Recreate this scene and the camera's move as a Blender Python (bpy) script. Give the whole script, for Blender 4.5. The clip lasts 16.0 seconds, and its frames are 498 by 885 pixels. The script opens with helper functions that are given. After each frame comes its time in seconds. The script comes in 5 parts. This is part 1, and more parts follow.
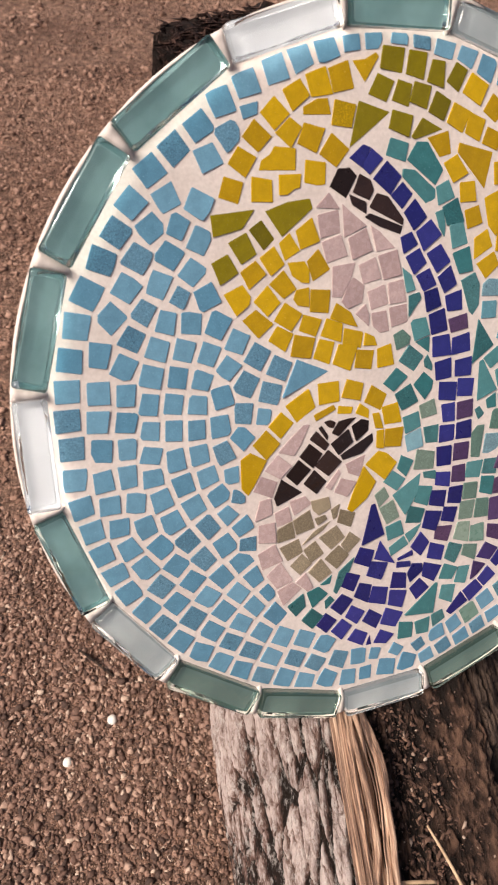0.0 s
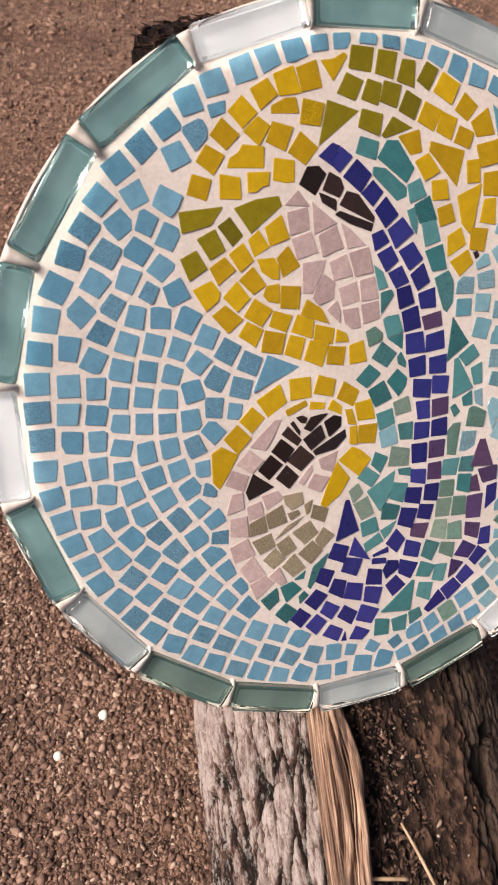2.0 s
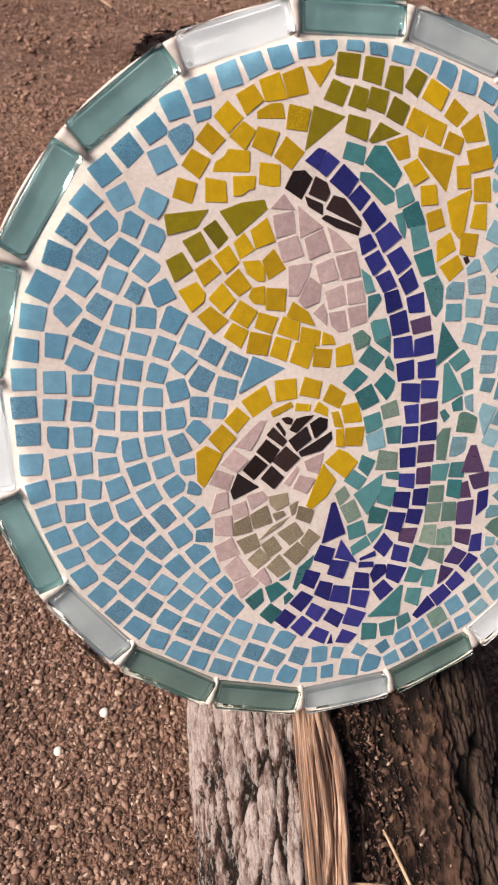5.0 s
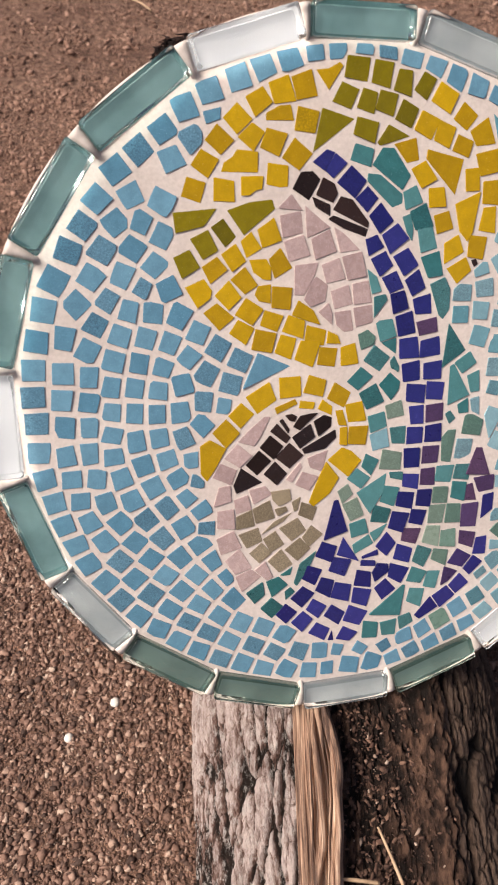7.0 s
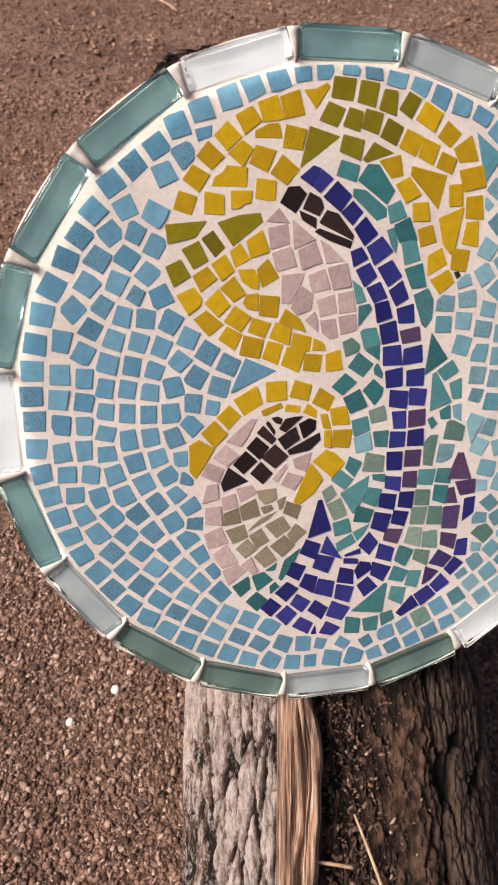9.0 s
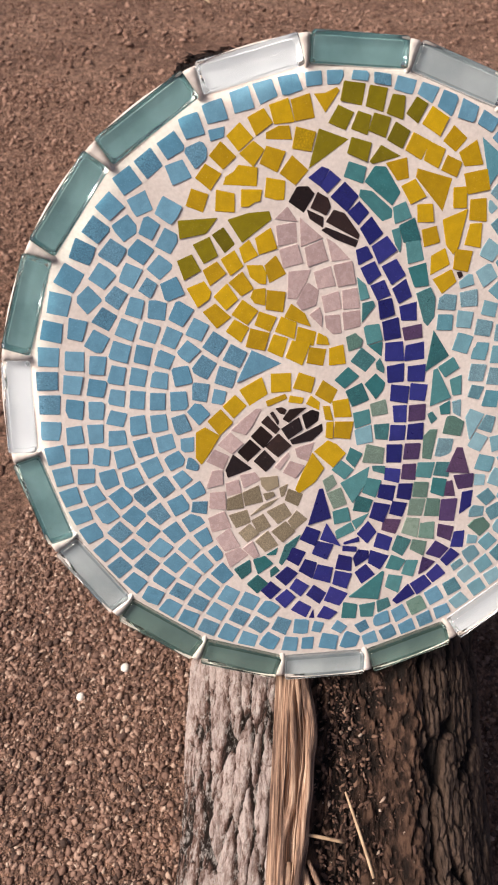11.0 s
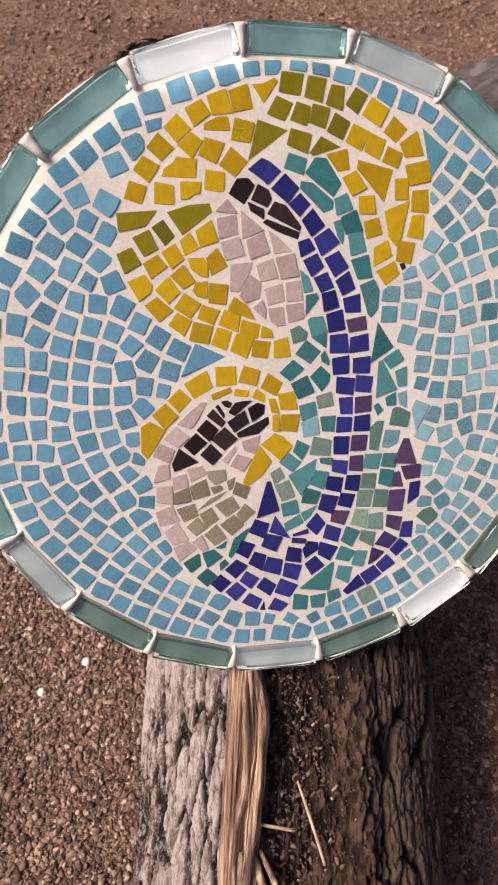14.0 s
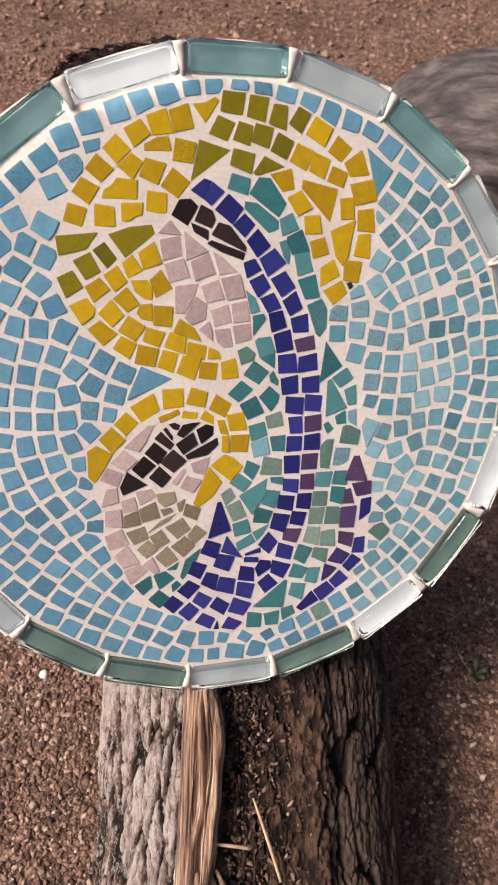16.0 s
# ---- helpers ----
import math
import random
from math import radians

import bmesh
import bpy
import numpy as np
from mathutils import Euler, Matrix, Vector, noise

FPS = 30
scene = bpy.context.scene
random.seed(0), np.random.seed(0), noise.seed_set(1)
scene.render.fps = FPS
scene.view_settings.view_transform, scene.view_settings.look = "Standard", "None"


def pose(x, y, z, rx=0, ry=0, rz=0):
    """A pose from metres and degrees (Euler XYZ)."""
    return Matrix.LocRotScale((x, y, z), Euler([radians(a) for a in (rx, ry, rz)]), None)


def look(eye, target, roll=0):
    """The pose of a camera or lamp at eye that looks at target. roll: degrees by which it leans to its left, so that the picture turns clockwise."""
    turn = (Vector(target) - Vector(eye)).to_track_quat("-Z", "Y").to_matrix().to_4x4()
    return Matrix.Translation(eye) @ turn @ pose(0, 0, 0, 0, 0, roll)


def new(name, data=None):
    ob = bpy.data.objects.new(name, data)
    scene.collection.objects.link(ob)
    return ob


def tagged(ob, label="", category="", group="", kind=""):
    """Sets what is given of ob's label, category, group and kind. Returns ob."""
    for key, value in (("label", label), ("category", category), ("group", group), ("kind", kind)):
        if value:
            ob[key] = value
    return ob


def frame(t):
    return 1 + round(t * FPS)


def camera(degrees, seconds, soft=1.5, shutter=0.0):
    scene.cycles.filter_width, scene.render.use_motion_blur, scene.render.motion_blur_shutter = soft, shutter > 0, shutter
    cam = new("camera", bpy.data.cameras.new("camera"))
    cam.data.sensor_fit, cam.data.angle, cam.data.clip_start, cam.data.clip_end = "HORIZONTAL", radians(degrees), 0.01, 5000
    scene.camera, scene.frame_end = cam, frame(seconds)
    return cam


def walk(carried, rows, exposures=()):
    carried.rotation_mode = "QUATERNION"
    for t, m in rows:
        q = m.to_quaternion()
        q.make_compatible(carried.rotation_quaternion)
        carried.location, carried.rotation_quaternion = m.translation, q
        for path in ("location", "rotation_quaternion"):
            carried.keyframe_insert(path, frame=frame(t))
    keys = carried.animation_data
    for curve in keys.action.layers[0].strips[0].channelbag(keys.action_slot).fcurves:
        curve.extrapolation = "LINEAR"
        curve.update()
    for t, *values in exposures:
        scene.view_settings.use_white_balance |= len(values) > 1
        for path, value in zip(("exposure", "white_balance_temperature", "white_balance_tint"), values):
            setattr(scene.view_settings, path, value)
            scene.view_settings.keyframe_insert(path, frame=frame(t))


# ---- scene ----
cam = camera(38.599, 16.0, soft=2.0)
cam.data.dof.use_dof, cam.data.dof.focus_distance, cam.data.dof.aperture_fstop = True, 0.36, 36.0
PATH = [
    (0, (-0.01317, 0.07418, 0.51192), (-0.00449, 0.72706, -0.24549), 3.481),
    (0.5, (-0.00829, 0.07324, 0.51213), (-0.00269, 0.72711, -0.24446), 3.392),
    (1, (-0.00351, 0.07202, 0.51268), (0.00005, 0.72848, -0.24168), 3.338),
    (1.5, (0.00178, 0.07077, 0.51290), (-0.00148, 0.72891, -0.23998), 3.034),
    (2, (0.00673, 0.06924, 0.51229), (-0.01359, 0.72690, -0.24075), 2.133),
    (2.5, (0.01169, 0.06776, 0.51186), (-0.02239, 0.72615, -0.24004), 1.388),
    (3, (0.01613, 0.06689, 0.51132), (-0.02183, 0.72822, -0.23782), 1.260),
    (5.5, (0.02939, 0.06450, 0.51266), (-0.05157, 0.72891, -0.23032), 0.073),
    (6, (0.03196, 0.06336, 0.51266), (-0.06155, 0.72777, -0.22884), -0.207),
    (6.5, (0.03532, 0.06257, 0.51300), (-0.06784, 0.72523, -0.22878), -0.460),
    (7, (0.03929, 0.06152, 0.51457), (-0.07311, 0.72193, -0.22787), -0.834),
    (7.5, (0.04361, 0.06035, 0.51719), (-0.07599, 0.71866, -0.22599), -1.064),
    (8, (0.04781, 0.05904, 0.52018), (-0.07964, 0.71578, -0.22310), -1.317),
    (8.5, (0.05202, 0.05744, 0.52336), (-0.08303, 0.71220, -0.22031), -1.472),
    (11, (0.06674, 0.04743, 0.53525), (-0.10620, 0.68434, -0.21604), -1.943),
    (11.5, (0.06856, 0.04556, 0.53645), (-0.11011, 0.68030, -0.21533), -2.175),
    (12, (0.07131, 0.04550, 0.53653), (-0.10620, 0.67926, -0.21635), -2.060),
    (12.5, (0.07339, 0.04560, 0.53666), (-0.10548, 0.67823, -0.21686), -2.135),
    (13, (0.07596, 0.04782, 0.53559), (-0.09202, 0.68268, -0.21856), -1.569),
    (13.5, (0.07806, 0.04982, 0.53535), (-0.08056, 0.68098, -0.22391), -1.448),
    (14, (0.08034, 0.05279, 0.53581), (-0.05894, 0.68520, -0.22619), -0.570),
    (14.5, (0.08196, 0.05487, 0.53755), (-0.04682, 0.68132, -0.23120), -0.231),
    (15, (0.08487, 0.05895, 0.53960), (-0.02714, 0.68936, -0.22854), 0.340),
    (15.5, (0.08501, 0.06454, 0.54076), (-0.01706, 0.69138, -0.23167), 0.874),
    (16, (0.08540, 0.06874, 0.54385), (-0.00481, 0.69509, -0.23046), 1.825),
]
walk(cam, [(t, look(eye, target, roll)) for t, eye, target, roll in PATH], exposures=[(0.0, 0.58, 6600, 9.2), (16.0, 0.58, 6450, 8.2)])

# ---------- daylight: high soft sun through thin cloud ----------
SUN = Vector((-0.54, -0.30, 0.79)).normalized()
world = bpy.data.worlds.new("daylight")
scene.world = world
world.use_nodes = True
wn = world.node_tree
sky = wn.nodes.new("ShaderNodeTexSky")
sky.sky_type = 'NISHITA'
sky.sun_disc = False
sky.sun_elevation = math.asin(SUN.z)
sky.sun_rotation = math.atan2(SUN.x, SUN.y)
sky.air_density, sky.dust_density, sky.ozone_density = 0.6, 5.0, 1.0
wn.nodes["Background"].inputs["Strength"].default_value = 0.078
wn.links.new(sky.outputs[0], wn.nodes["Background"].inputs["Color"])
sun = new("sun", bpy.data.lights.new("sun", 'SUN'))
sun.data.energy, sun.data.angle, sun.data.color = 3.7, radians(18), (1.0, 0.90, 0.79)
sun.matrix_world = look(SUN * 5, (0, 0, 0))


# ---------- materials ----------
class Nodes:
    """A node material under construction."""

    def __init__(self, name, rough=0.5, **values):
        self.m = bpy.data.materials.new(name)
        self.m.use_nodes = True
        self.t = self.m.node_tree
        self.b = self.t.nodes["Principled BSDF"]
        self.b.inputs["Roughness"].default_value = rough
        for key, value in values.items():
            self.b.inputs[key.replace("_", " ")].default_value = value
        self.co = self.add("ShaderNodeTexCoord").outputs["Object"]

    def add(self, kind, **sets):
        node = self.t.nodes.new(kind)
        for key, value in sets.items():
            node.inputs[key.replace("_", " ")].default_value = value
        return node

    def link(self, a, b):
        self.t.links.new(a, b)

    def noise(self, scale, detail=4.0, rough=0.55, stretch=None, world=False):
        n = self.add("ShaderNodeTexNoise", Scale=scale, Detail=detail, Roughness=rough)
        co = self.add("ShaderNodeNewGeometry").outputs["Position"] if world else self.co
        if stretch:
            mp = self.add("ShaderNodeMapping")
            mp.inputs["Scale"].default_value = stretch
            self.link(co, mp.inputs["Vector"])
            co = mp.outputs[0]
        self.link(co, n.inputs["Vector"])
        return n.outputs["Fac"]

    def ramp(self, fac, *stops):
        r = self.add("ShaderNodeValToRGB")
        e = r.color_ramp.elements
        while len(e) < len(stops):
            e.new(0.5)
        for el, (at, col) in zip(e, stops):
            el.position, el.color = at, (*col, 1)
        self.link(fac, r.inputs[0])
        return r.outputs[0]

    def mix(self, fac, a, b, mode='MIX'):
        x = self.add("ShaderNodeMix")
        x.data_type, x.blend_type = 'RGBA', mode
        for v, i in ((fac, 0), (a, 6), (b, 7)):
            if isinstance(v, (int, float)):
                x.inputs[i].default_value = v
            elif isinstance(v, tuple):
                x.inputs[i].default_value = (*v, 1)
            else:
                self.link(v, x.inputs[i])
        return x.outputs[2]

    def maths(self, op, a, b=0.0):
        x = self.add("ShaderNodeMath")
        x.operation = op
        for v, i in ((a, 0), (b, 1)):
            if isinstance(v, (int, float)):
                x.inputs[i].default_value = v
            else:
                self.link(v, x.inputs[i])
        return x.outputs[0]

    def bump(self, height, strength=0.4, distance=0.001):
        n = self.add("ShaderNodeBump", Strength=strength, Distance=distance)
        self.link(height, n.inputs["Height"])
        self.link(n.outputs[0], self.b.inputs["Normal"])

    def colour(self, out):
        self.link(out, self.b.inputs["Base Color"])
        return self

    def roughness(self, out):
        self.link(out, self.b.inputs["Roughness"])
        return self


def glaze(name, dark, light, rough=0.16, mica=0.0):
    """Vitreous glass tesserae: a shade of its own for each piece, faint streaks, pits, and in some a metallic shimmer."""
    n = Nodes(name, rough, IOR=1.5)
    each = n.add("ShaderNodeObjectInfo").outputs["Random"]
    tone = n.ramp(each, (0.0, dark), (1.0, light))
    cloud = n.ramp(n.noise(260, 5, 0.6, (1, 1, 1), True), (0.35, (0.90, 0.90, 0.90)), (0.7, (1.08, 1.08, 1.08)))
    tone = n.mix(1.0, tone, cloud, 'MULTIPLY')
    fleck = n.ramp(n.noise(1500, 2, 0.5, None, True), (0.66, (0, 0, 0)), (0.74, (1, 1, 1)))
    shine = n.maths('GREATER_THAN', n.maths('FRACT', n.maths('MULTIPLY', each, 7.31)), 1.0 - mica)
    grit = n.ramp(n.noise(1700, 3, 0.7, None, True), (0.36, (0.52, 0.52, 0.52)), (0.50, (0.95, 0.95, 0.95)), (0.64, (1.75, 1.75, 1.70)))
    tone = n.mix(n.maths('ADD', n.maths('MULTIPLY', shine, 0.38), 0.10), tone, n.mix(1.0, tone, grit, 'MULTIPLY'))
    n.colour(n.mix(n.maths('MULTIPLY', fleck, 0.25), tone, tuple(min(1, c * 1.6 + 0.12) for c in light)))
    n.link(n.maths('MULTIPLY', shine, 0.30), n.b.inputs["Metallic"])
    rv = n.maths('ADD', n.maths('MULTIPLY', n.noise(420, 3, 0.6, None, True), 0.22), rough - 0.08)
    n.roughness(n.maths('ADD', rv, n.maths('MULTIPLY', shine, 0.12)))
    # rolled glass: a soft wave, and a fine crackle that is stronger in the shimmering pieces
    wave = n.maths('MULTIPLY', n.noise(150, 2, 0.5, None, True), 0.8)
    crackle = n.maths('MULTIPLY', n.noise(2200, 2, 0.6, None, True), n.maths('ADD', n.maths('MULTIPLY', shine, 0.28), 0.07))
    n.bump(n.maths('ADD', wave, crackle), 0.40, 0.0012)
    return n.m


MAT = {
    "blue": glaze("sky_blue_glass", (0.086, 0.210, 0.312), (0.142, 0.288, 0.398), mica=0.16),
    "aqua": glaze("pale_aqua_glass", (0.090, 0.230, 0.285), (0.235, 0.380, 0.440), mica=0.45),
    "gold": glaze("mustard_yellow_glass", (0.36, 0.210, 0.0008), (0.49, 0.300, 0.002), mica=0.02),
    "olive": glaze("olive_green_glass", (0.125, 0.098, 0.0006), (0.205, 0.158, 0.001), mica=0.05),
    "rose": glaze("pale_rose_glass", (0.36, 0.255, 0.250), (0.47, 0.345, 0.335), rough=0.24),
    "stone": glaze("sparkling_taupe_glass", (0.22, 0.175, 0.115), (0.34, 0.275, 0.190), rough=0.30, mica=0.9),
    "black": glaze("black_brown_glass", (0.012, 0.006, 0.005), (0.034, 0.017, 0.012), mica=0.4),
    "indigo": glaze("indigo_blue_glass", (0.013, 0.013, 0.110), (0.034, 0.034, 0.200), mica=0.25),
    "violet": glaze("violet_glass", (0.040, 0.026, 0.115), (0.115, 0.060, 0.125), mica=0.6),
    "teal": glaze("teal_green_glass", (0.026, 0.122, 0.132), (0.082, 0.215, 0.228), mica=0.35),
    "sage": glaze("grey_green_glass", (0.10, 0.195, 0.165), (0.23, 0.300, 0.245), rough=0.26, mica=0.85),
}

g = Nodes("pinkish_white_grout", 0.85)
g.colour(g.mix(1.0, g.ramp(g.noise(24, 5, 0.6), (0.3, (0.57, 0.485, 0.450)), (0.75, (0.70, 0.620, 0.580))),
               g.ramp(g.noise(600, 4, 0.6), (0.3, (0.88, 0.87, 0.86)), (0.7, (1.04, 1.04, 1.04))), 'MULTIPLY'))
g.bump(g.maths('ADD', g.noise(130, 4, 0.6), g.maths('MULTIPLY', g.noise(900, 3, 0.6), 0.12)), 0.35, 0.0010)
MAT_GROUT = g.m


def cast_glass(name, tint, edge=0.32):
    n = Nodes(name, 0.04, IOR=1.45)
    n.b.inputs["Base Color"].default_value = (*tint, 1)
    n.b.inputs["Transmission Weight"].default_value = 1.0
    n.bump(n.noise(60, 2, 0.5, None, True), 0.25, 0.004)
    e = Nodes(name + "_edge", 0.06, IOR=1.45)
    e.b.inputs["Base Color"].default_value = (*(c ** 8 * edge for c in tint), 1)
    e.b.inputs["Transmission Weight"].default_value = 1.0
    return n.m, e.m


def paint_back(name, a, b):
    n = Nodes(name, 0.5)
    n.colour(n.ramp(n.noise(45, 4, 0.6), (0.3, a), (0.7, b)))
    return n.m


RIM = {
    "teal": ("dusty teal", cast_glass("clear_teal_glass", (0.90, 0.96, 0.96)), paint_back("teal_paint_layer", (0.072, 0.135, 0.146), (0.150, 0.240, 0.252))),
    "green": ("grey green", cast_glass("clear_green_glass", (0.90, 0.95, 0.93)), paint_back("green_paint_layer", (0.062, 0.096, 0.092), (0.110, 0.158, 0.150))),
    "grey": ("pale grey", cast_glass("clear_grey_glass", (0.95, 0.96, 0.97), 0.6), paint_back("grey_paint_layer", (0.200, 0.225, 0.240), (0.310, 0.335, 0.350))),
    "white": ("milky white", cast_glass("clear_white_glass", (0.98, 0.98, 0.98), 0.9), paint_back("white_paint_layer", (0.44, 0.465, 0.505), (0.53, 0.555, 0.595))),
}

# darker tones that paint in the dark border refraction gives the slabs' edges
EDGE_SHADE = {"teal": paint_back("teal_edge_shade", (0.040, 0.098, 0.108), (0.072, 0.150, 0.160)), "green": paint_back("green_edge_shade", (0.022, 0.055, 0.052), (0.040, 0.080, 0.074)),
        "grey": paint_back("grey_edge_shade", (0.10, 0.125, 0.140), (0.17, 0.195, 0.210)), "white": paint_back("white_edge_shade", (0.42, 0.44, 0.48), (0.50, 0.52, 0.56))}


def bark_material(name, dark, mid, light, lichen=0.0):
    n = Nodes(name, 0.75, Specular_IOR_Level=0.25)
    fib = n.noise(300, 8, 0.75, (1, 0.32, 1))
    relief = n.add("ShaderNodeAttribute")
    relief.attribute_name = "furrow_relief"
    fib = n.maths('ADD', n.maths('MULTIPLY', fib, 0.85), n.maths('MULTIPLY', relief.outputs["Fac"], 0.20))
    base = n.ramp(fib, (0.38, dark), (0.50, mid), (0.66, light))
    blot = n.ramp(n.noise(34, 5, 0.65, (1, 0.5, 1)), (0.36, (0.84, 0.81, 0.80)), (0.62, (1.14, 1.13, 1.12)))
    base = n.mix(1.0, base, blot, 'MULTIPLY')
    if lichen:
        spot = n.ramp(n.noise(330, 6, 0.8, (1, 0.45, 1)), (0.52, (0, 0, 0)), (0.59, (1, 1, 1)))
        base = n.mix(n.maths('MULTIPLY', spot, lichen), base, (0.64, 0.575, 0.545))
    n.colour(base)
    n.bump(n.maths('ADD', n.noise(520, 6, 0.8, (1, 0.28, 1)), n.maths('MULTIPLY', n.noise(1500, 3, 0.6), 0.4)), 1.0, 0.0025)
    return n.m


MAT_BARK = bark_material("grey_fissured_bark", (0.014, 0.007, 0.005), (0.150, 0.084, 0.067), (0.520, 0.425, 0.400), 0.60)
# darker bark tone, with shade of the side away from the sun in it
MAT_BARK_DARK = bark_material("dark_brown_bark", (0.012, 0.007, 0.005), (0.058, 0.035, 0.025), (0.135, 0.088, 0.066))
MAT_BARK_CHAR = bark_material("blackish_bark", (0.008, 0.0035, 0.0026), (0.030, 0.014, 0.010), (0.140, 0.075, 0.056))
MAT_SHAG = bark_material("reddish_shaggy_bark", (0.020, 0.008, 0.006), (0.060, 0.027, 0.019), (0.220, 0.118, 0.086))
MAT_PUNK = bark_material("crumbled_rotten_wood", (0.010, 0.005, 0.0035), (0.043, 0.022, 0.015), (0.125, 0.069, 0.047))

w = Nodes("pale_split_wood", 0.7)
w.colour(w.mix(1.0, w.ramp(w.noise(380, 6, 0.65, (1, 0.05, 1)), (0.41, (0.070, 0.034, 0.023)), (0.53, (0.35, 0.210, 0.145)), (0.66, (0.68, 0.50, 0.38))),
               w.ramp(w.noise(30, 4, 0.6, (1, 0.3, 1)), (0.3, (0.62, 0.60, 0.58)), (0.65, (1.12, 1.1, 1.08))), 'MULTIPLY'))
w.bump(w.noise(420, 5, 0.65, (1, 0.05, 1)), 0.9, 0.0016)
MAT_SPLIT = w.m

w = Nodes("weathered_grey_wood", 0.75)
w.colour(w.mix(1.0, w.ramp(w.noise(90, 7, 0.7, (0.30, 1, 1)), (0.33, (0.018, 0.013, 0.012)), (0.50, (0.070, 0.053, 0.050)), (0.66, (0.150, 0.120, 0.114))),
               w.ramp(w.noise(14, 4, 0.6), (0.3, (0.70, 0.68, 0.68)), (0.7, (1.1, 1.1, 1.1))), 'MULTIPLY'))
w.bump(w.noise(110, 7, 0.7, (0.28, 1, 1)), 0.8, 0.003)
MAT_WEATHERED = w.m

s = Nodes("brown_sandy_soil", 0.95, Specular_IOR_Level=0.2)
fine = s.noise(300, 6, 0.75)
tone = s.ramp(s.noise(5.5, 6, 0.62), (0.35, (0.185, 0.104, 0.076)), (0.68, (0.300, 0.182, 0.135)))
grain = s.ramp(fine, (0.36, (0.35, 0.33, 0.32)), (0.50, (0.95, 0.95, 0.95)), (0.64, (1.75, 1.7, 1.65)))
lump = s.ramp(s.noise(70, 5, 0.75), (0.36, (0.42, 0.39, 0.38)), (0.52, (0.95, 0.95, 0.95)), (0.66, (1.50, 1.46, 1.42)))
s.colour(s.mix(1.0, s.mix(1.0, tone, grain, 'MULTIPLY'), lump, 'MULTIPLY'))
s.bump(s.maths('ADD', s.noise(75, 6, 0.72), s.maths('MULTIPLY', s.noise(330, 4, 0.7), 0.4)), 1.0, 0.014)
MAT_SOIL = s.m

s = Nodes("mixed_gravel_grains", 0.8)
each = s.add("ShaderNodeNewGeometry").outputs["Random Per Island"]
s.colour(s.mix(1.0, s.ramp(each, (0.0, (0.040, 0.019, 0.013)), (0.32, (0.122, 0.063, 0.045)), (0.70, (0.228, 0.129, 0.095)), (0.93, (0.350, 0.226, 0.172)), (0.992, (0.46, 0.34, 0.27))),
               s.ramp(s.noise(700, 3, 0.6), (0.3, (0.8, 0.8, 0.8)), (0.7, (1.15, 1.15, 1.15))), 'MULTIPLY'))
s.bump(s.noise(900, 3, 0.6), 0.5, 0.0008)
MAT_GRAVEL = s.m

s = Nodes("dry_soil_clods", 0.95, Specular_IOR_Level=0.15)
each = s.add("ShaderNodeNewGeometry").outputs["Random Per Island"]
s.colour(s.mix(1.0, s.ramp(each, (0.0, (0.125, 0.068, 0.050)), (0.5, (0.240, 0.140, 0.105)), (0.97, (0.340, 0.212, 0.164))),
               s.ramp(s.noise(260, 4, 0.65), (0.3, (0.75, 0.74, 0.73)), (0.7, (1.18, 1.17, 1.16))), 'MULTIPLY'))
s.bump(s.noise(500, 3, 0.6), 0.6, 0.0012)
MAT_CLOD = s.m

p = Nodes("white_pebble", 0.6)
p.colour(p.ramp(p.noise(200, 3, 0.5), (0.3, (0.60, 0.54, 0.48)), (0.7, (0.78, 0.73, 0.68))))
MAT_PEBBLE = p.m
p = Nodes("dry_straw", 0.7)
p.colour(p.ramp(p.noise(160, 4, 0.6), (0.3, (0.30, 0.19, 0.115)), (0.7, (0.52, 0.36, 0.235))))
MAT_STRAW = p.m
p = Nodes("brown_wood_crumbs", 0.9)
each = p.add("ShaderNodeNewGeometry").outputs["Random Per Island"]
p.colour(p.ramp(each, (0.0, (0.040, 0.019, 0.013)), (0.6, (0.085, 0.042, 0.029)), (0.94, (0.180, 0.100, 0.068)), (0.992, (0.40, 0.30, 0.24))))
MAT_CRUMB = p.m


# ---------- building helpers ----------
def part(name, bm, material, parent=None, label="", smooth=False):
    """One bmesh as one mesh object, under a thing or under a part."""
    me = bpy.data.meshes.new(name)
    bm.to_mesh(me)
    bm.free()
    return fix(name, me, material, parent, label, smooth)


def fix(name, me, material, parent=None, label="", smooth=False):
    if material and not me.materials:
        me.materials.append(material)
    if smooth:
        me.shade_smooth()
    ob = new(name, me)
    ob.parent = parent
    if label:
        ob["label"] = label
    return ob


def grid_mesh(name, nu, nv, place):
    """A sheet of nu x nv points from place(u, v), both 0 to 1."""
    verts = [place(i / (nu - 1), j / (nv - 1)) for j in range(nv) for i in range(nu)]
    faces = [(j * nu + i, j * nu + i + 1, (j + 1) * nu + i + 1, (j + 1) * nu + i) for j in range(nv - 1) for i in range(nu - 1)]
    me = bpy.data.meshes.new(name)
    me.from_pydata(verts, [], faces)
    me.shade_smooth()
    return me


def fbm(x, y, z, octaves=4, h=0.9):
    return noise.fractal(Vector((x, y, z)), h, 2.1, octaves)


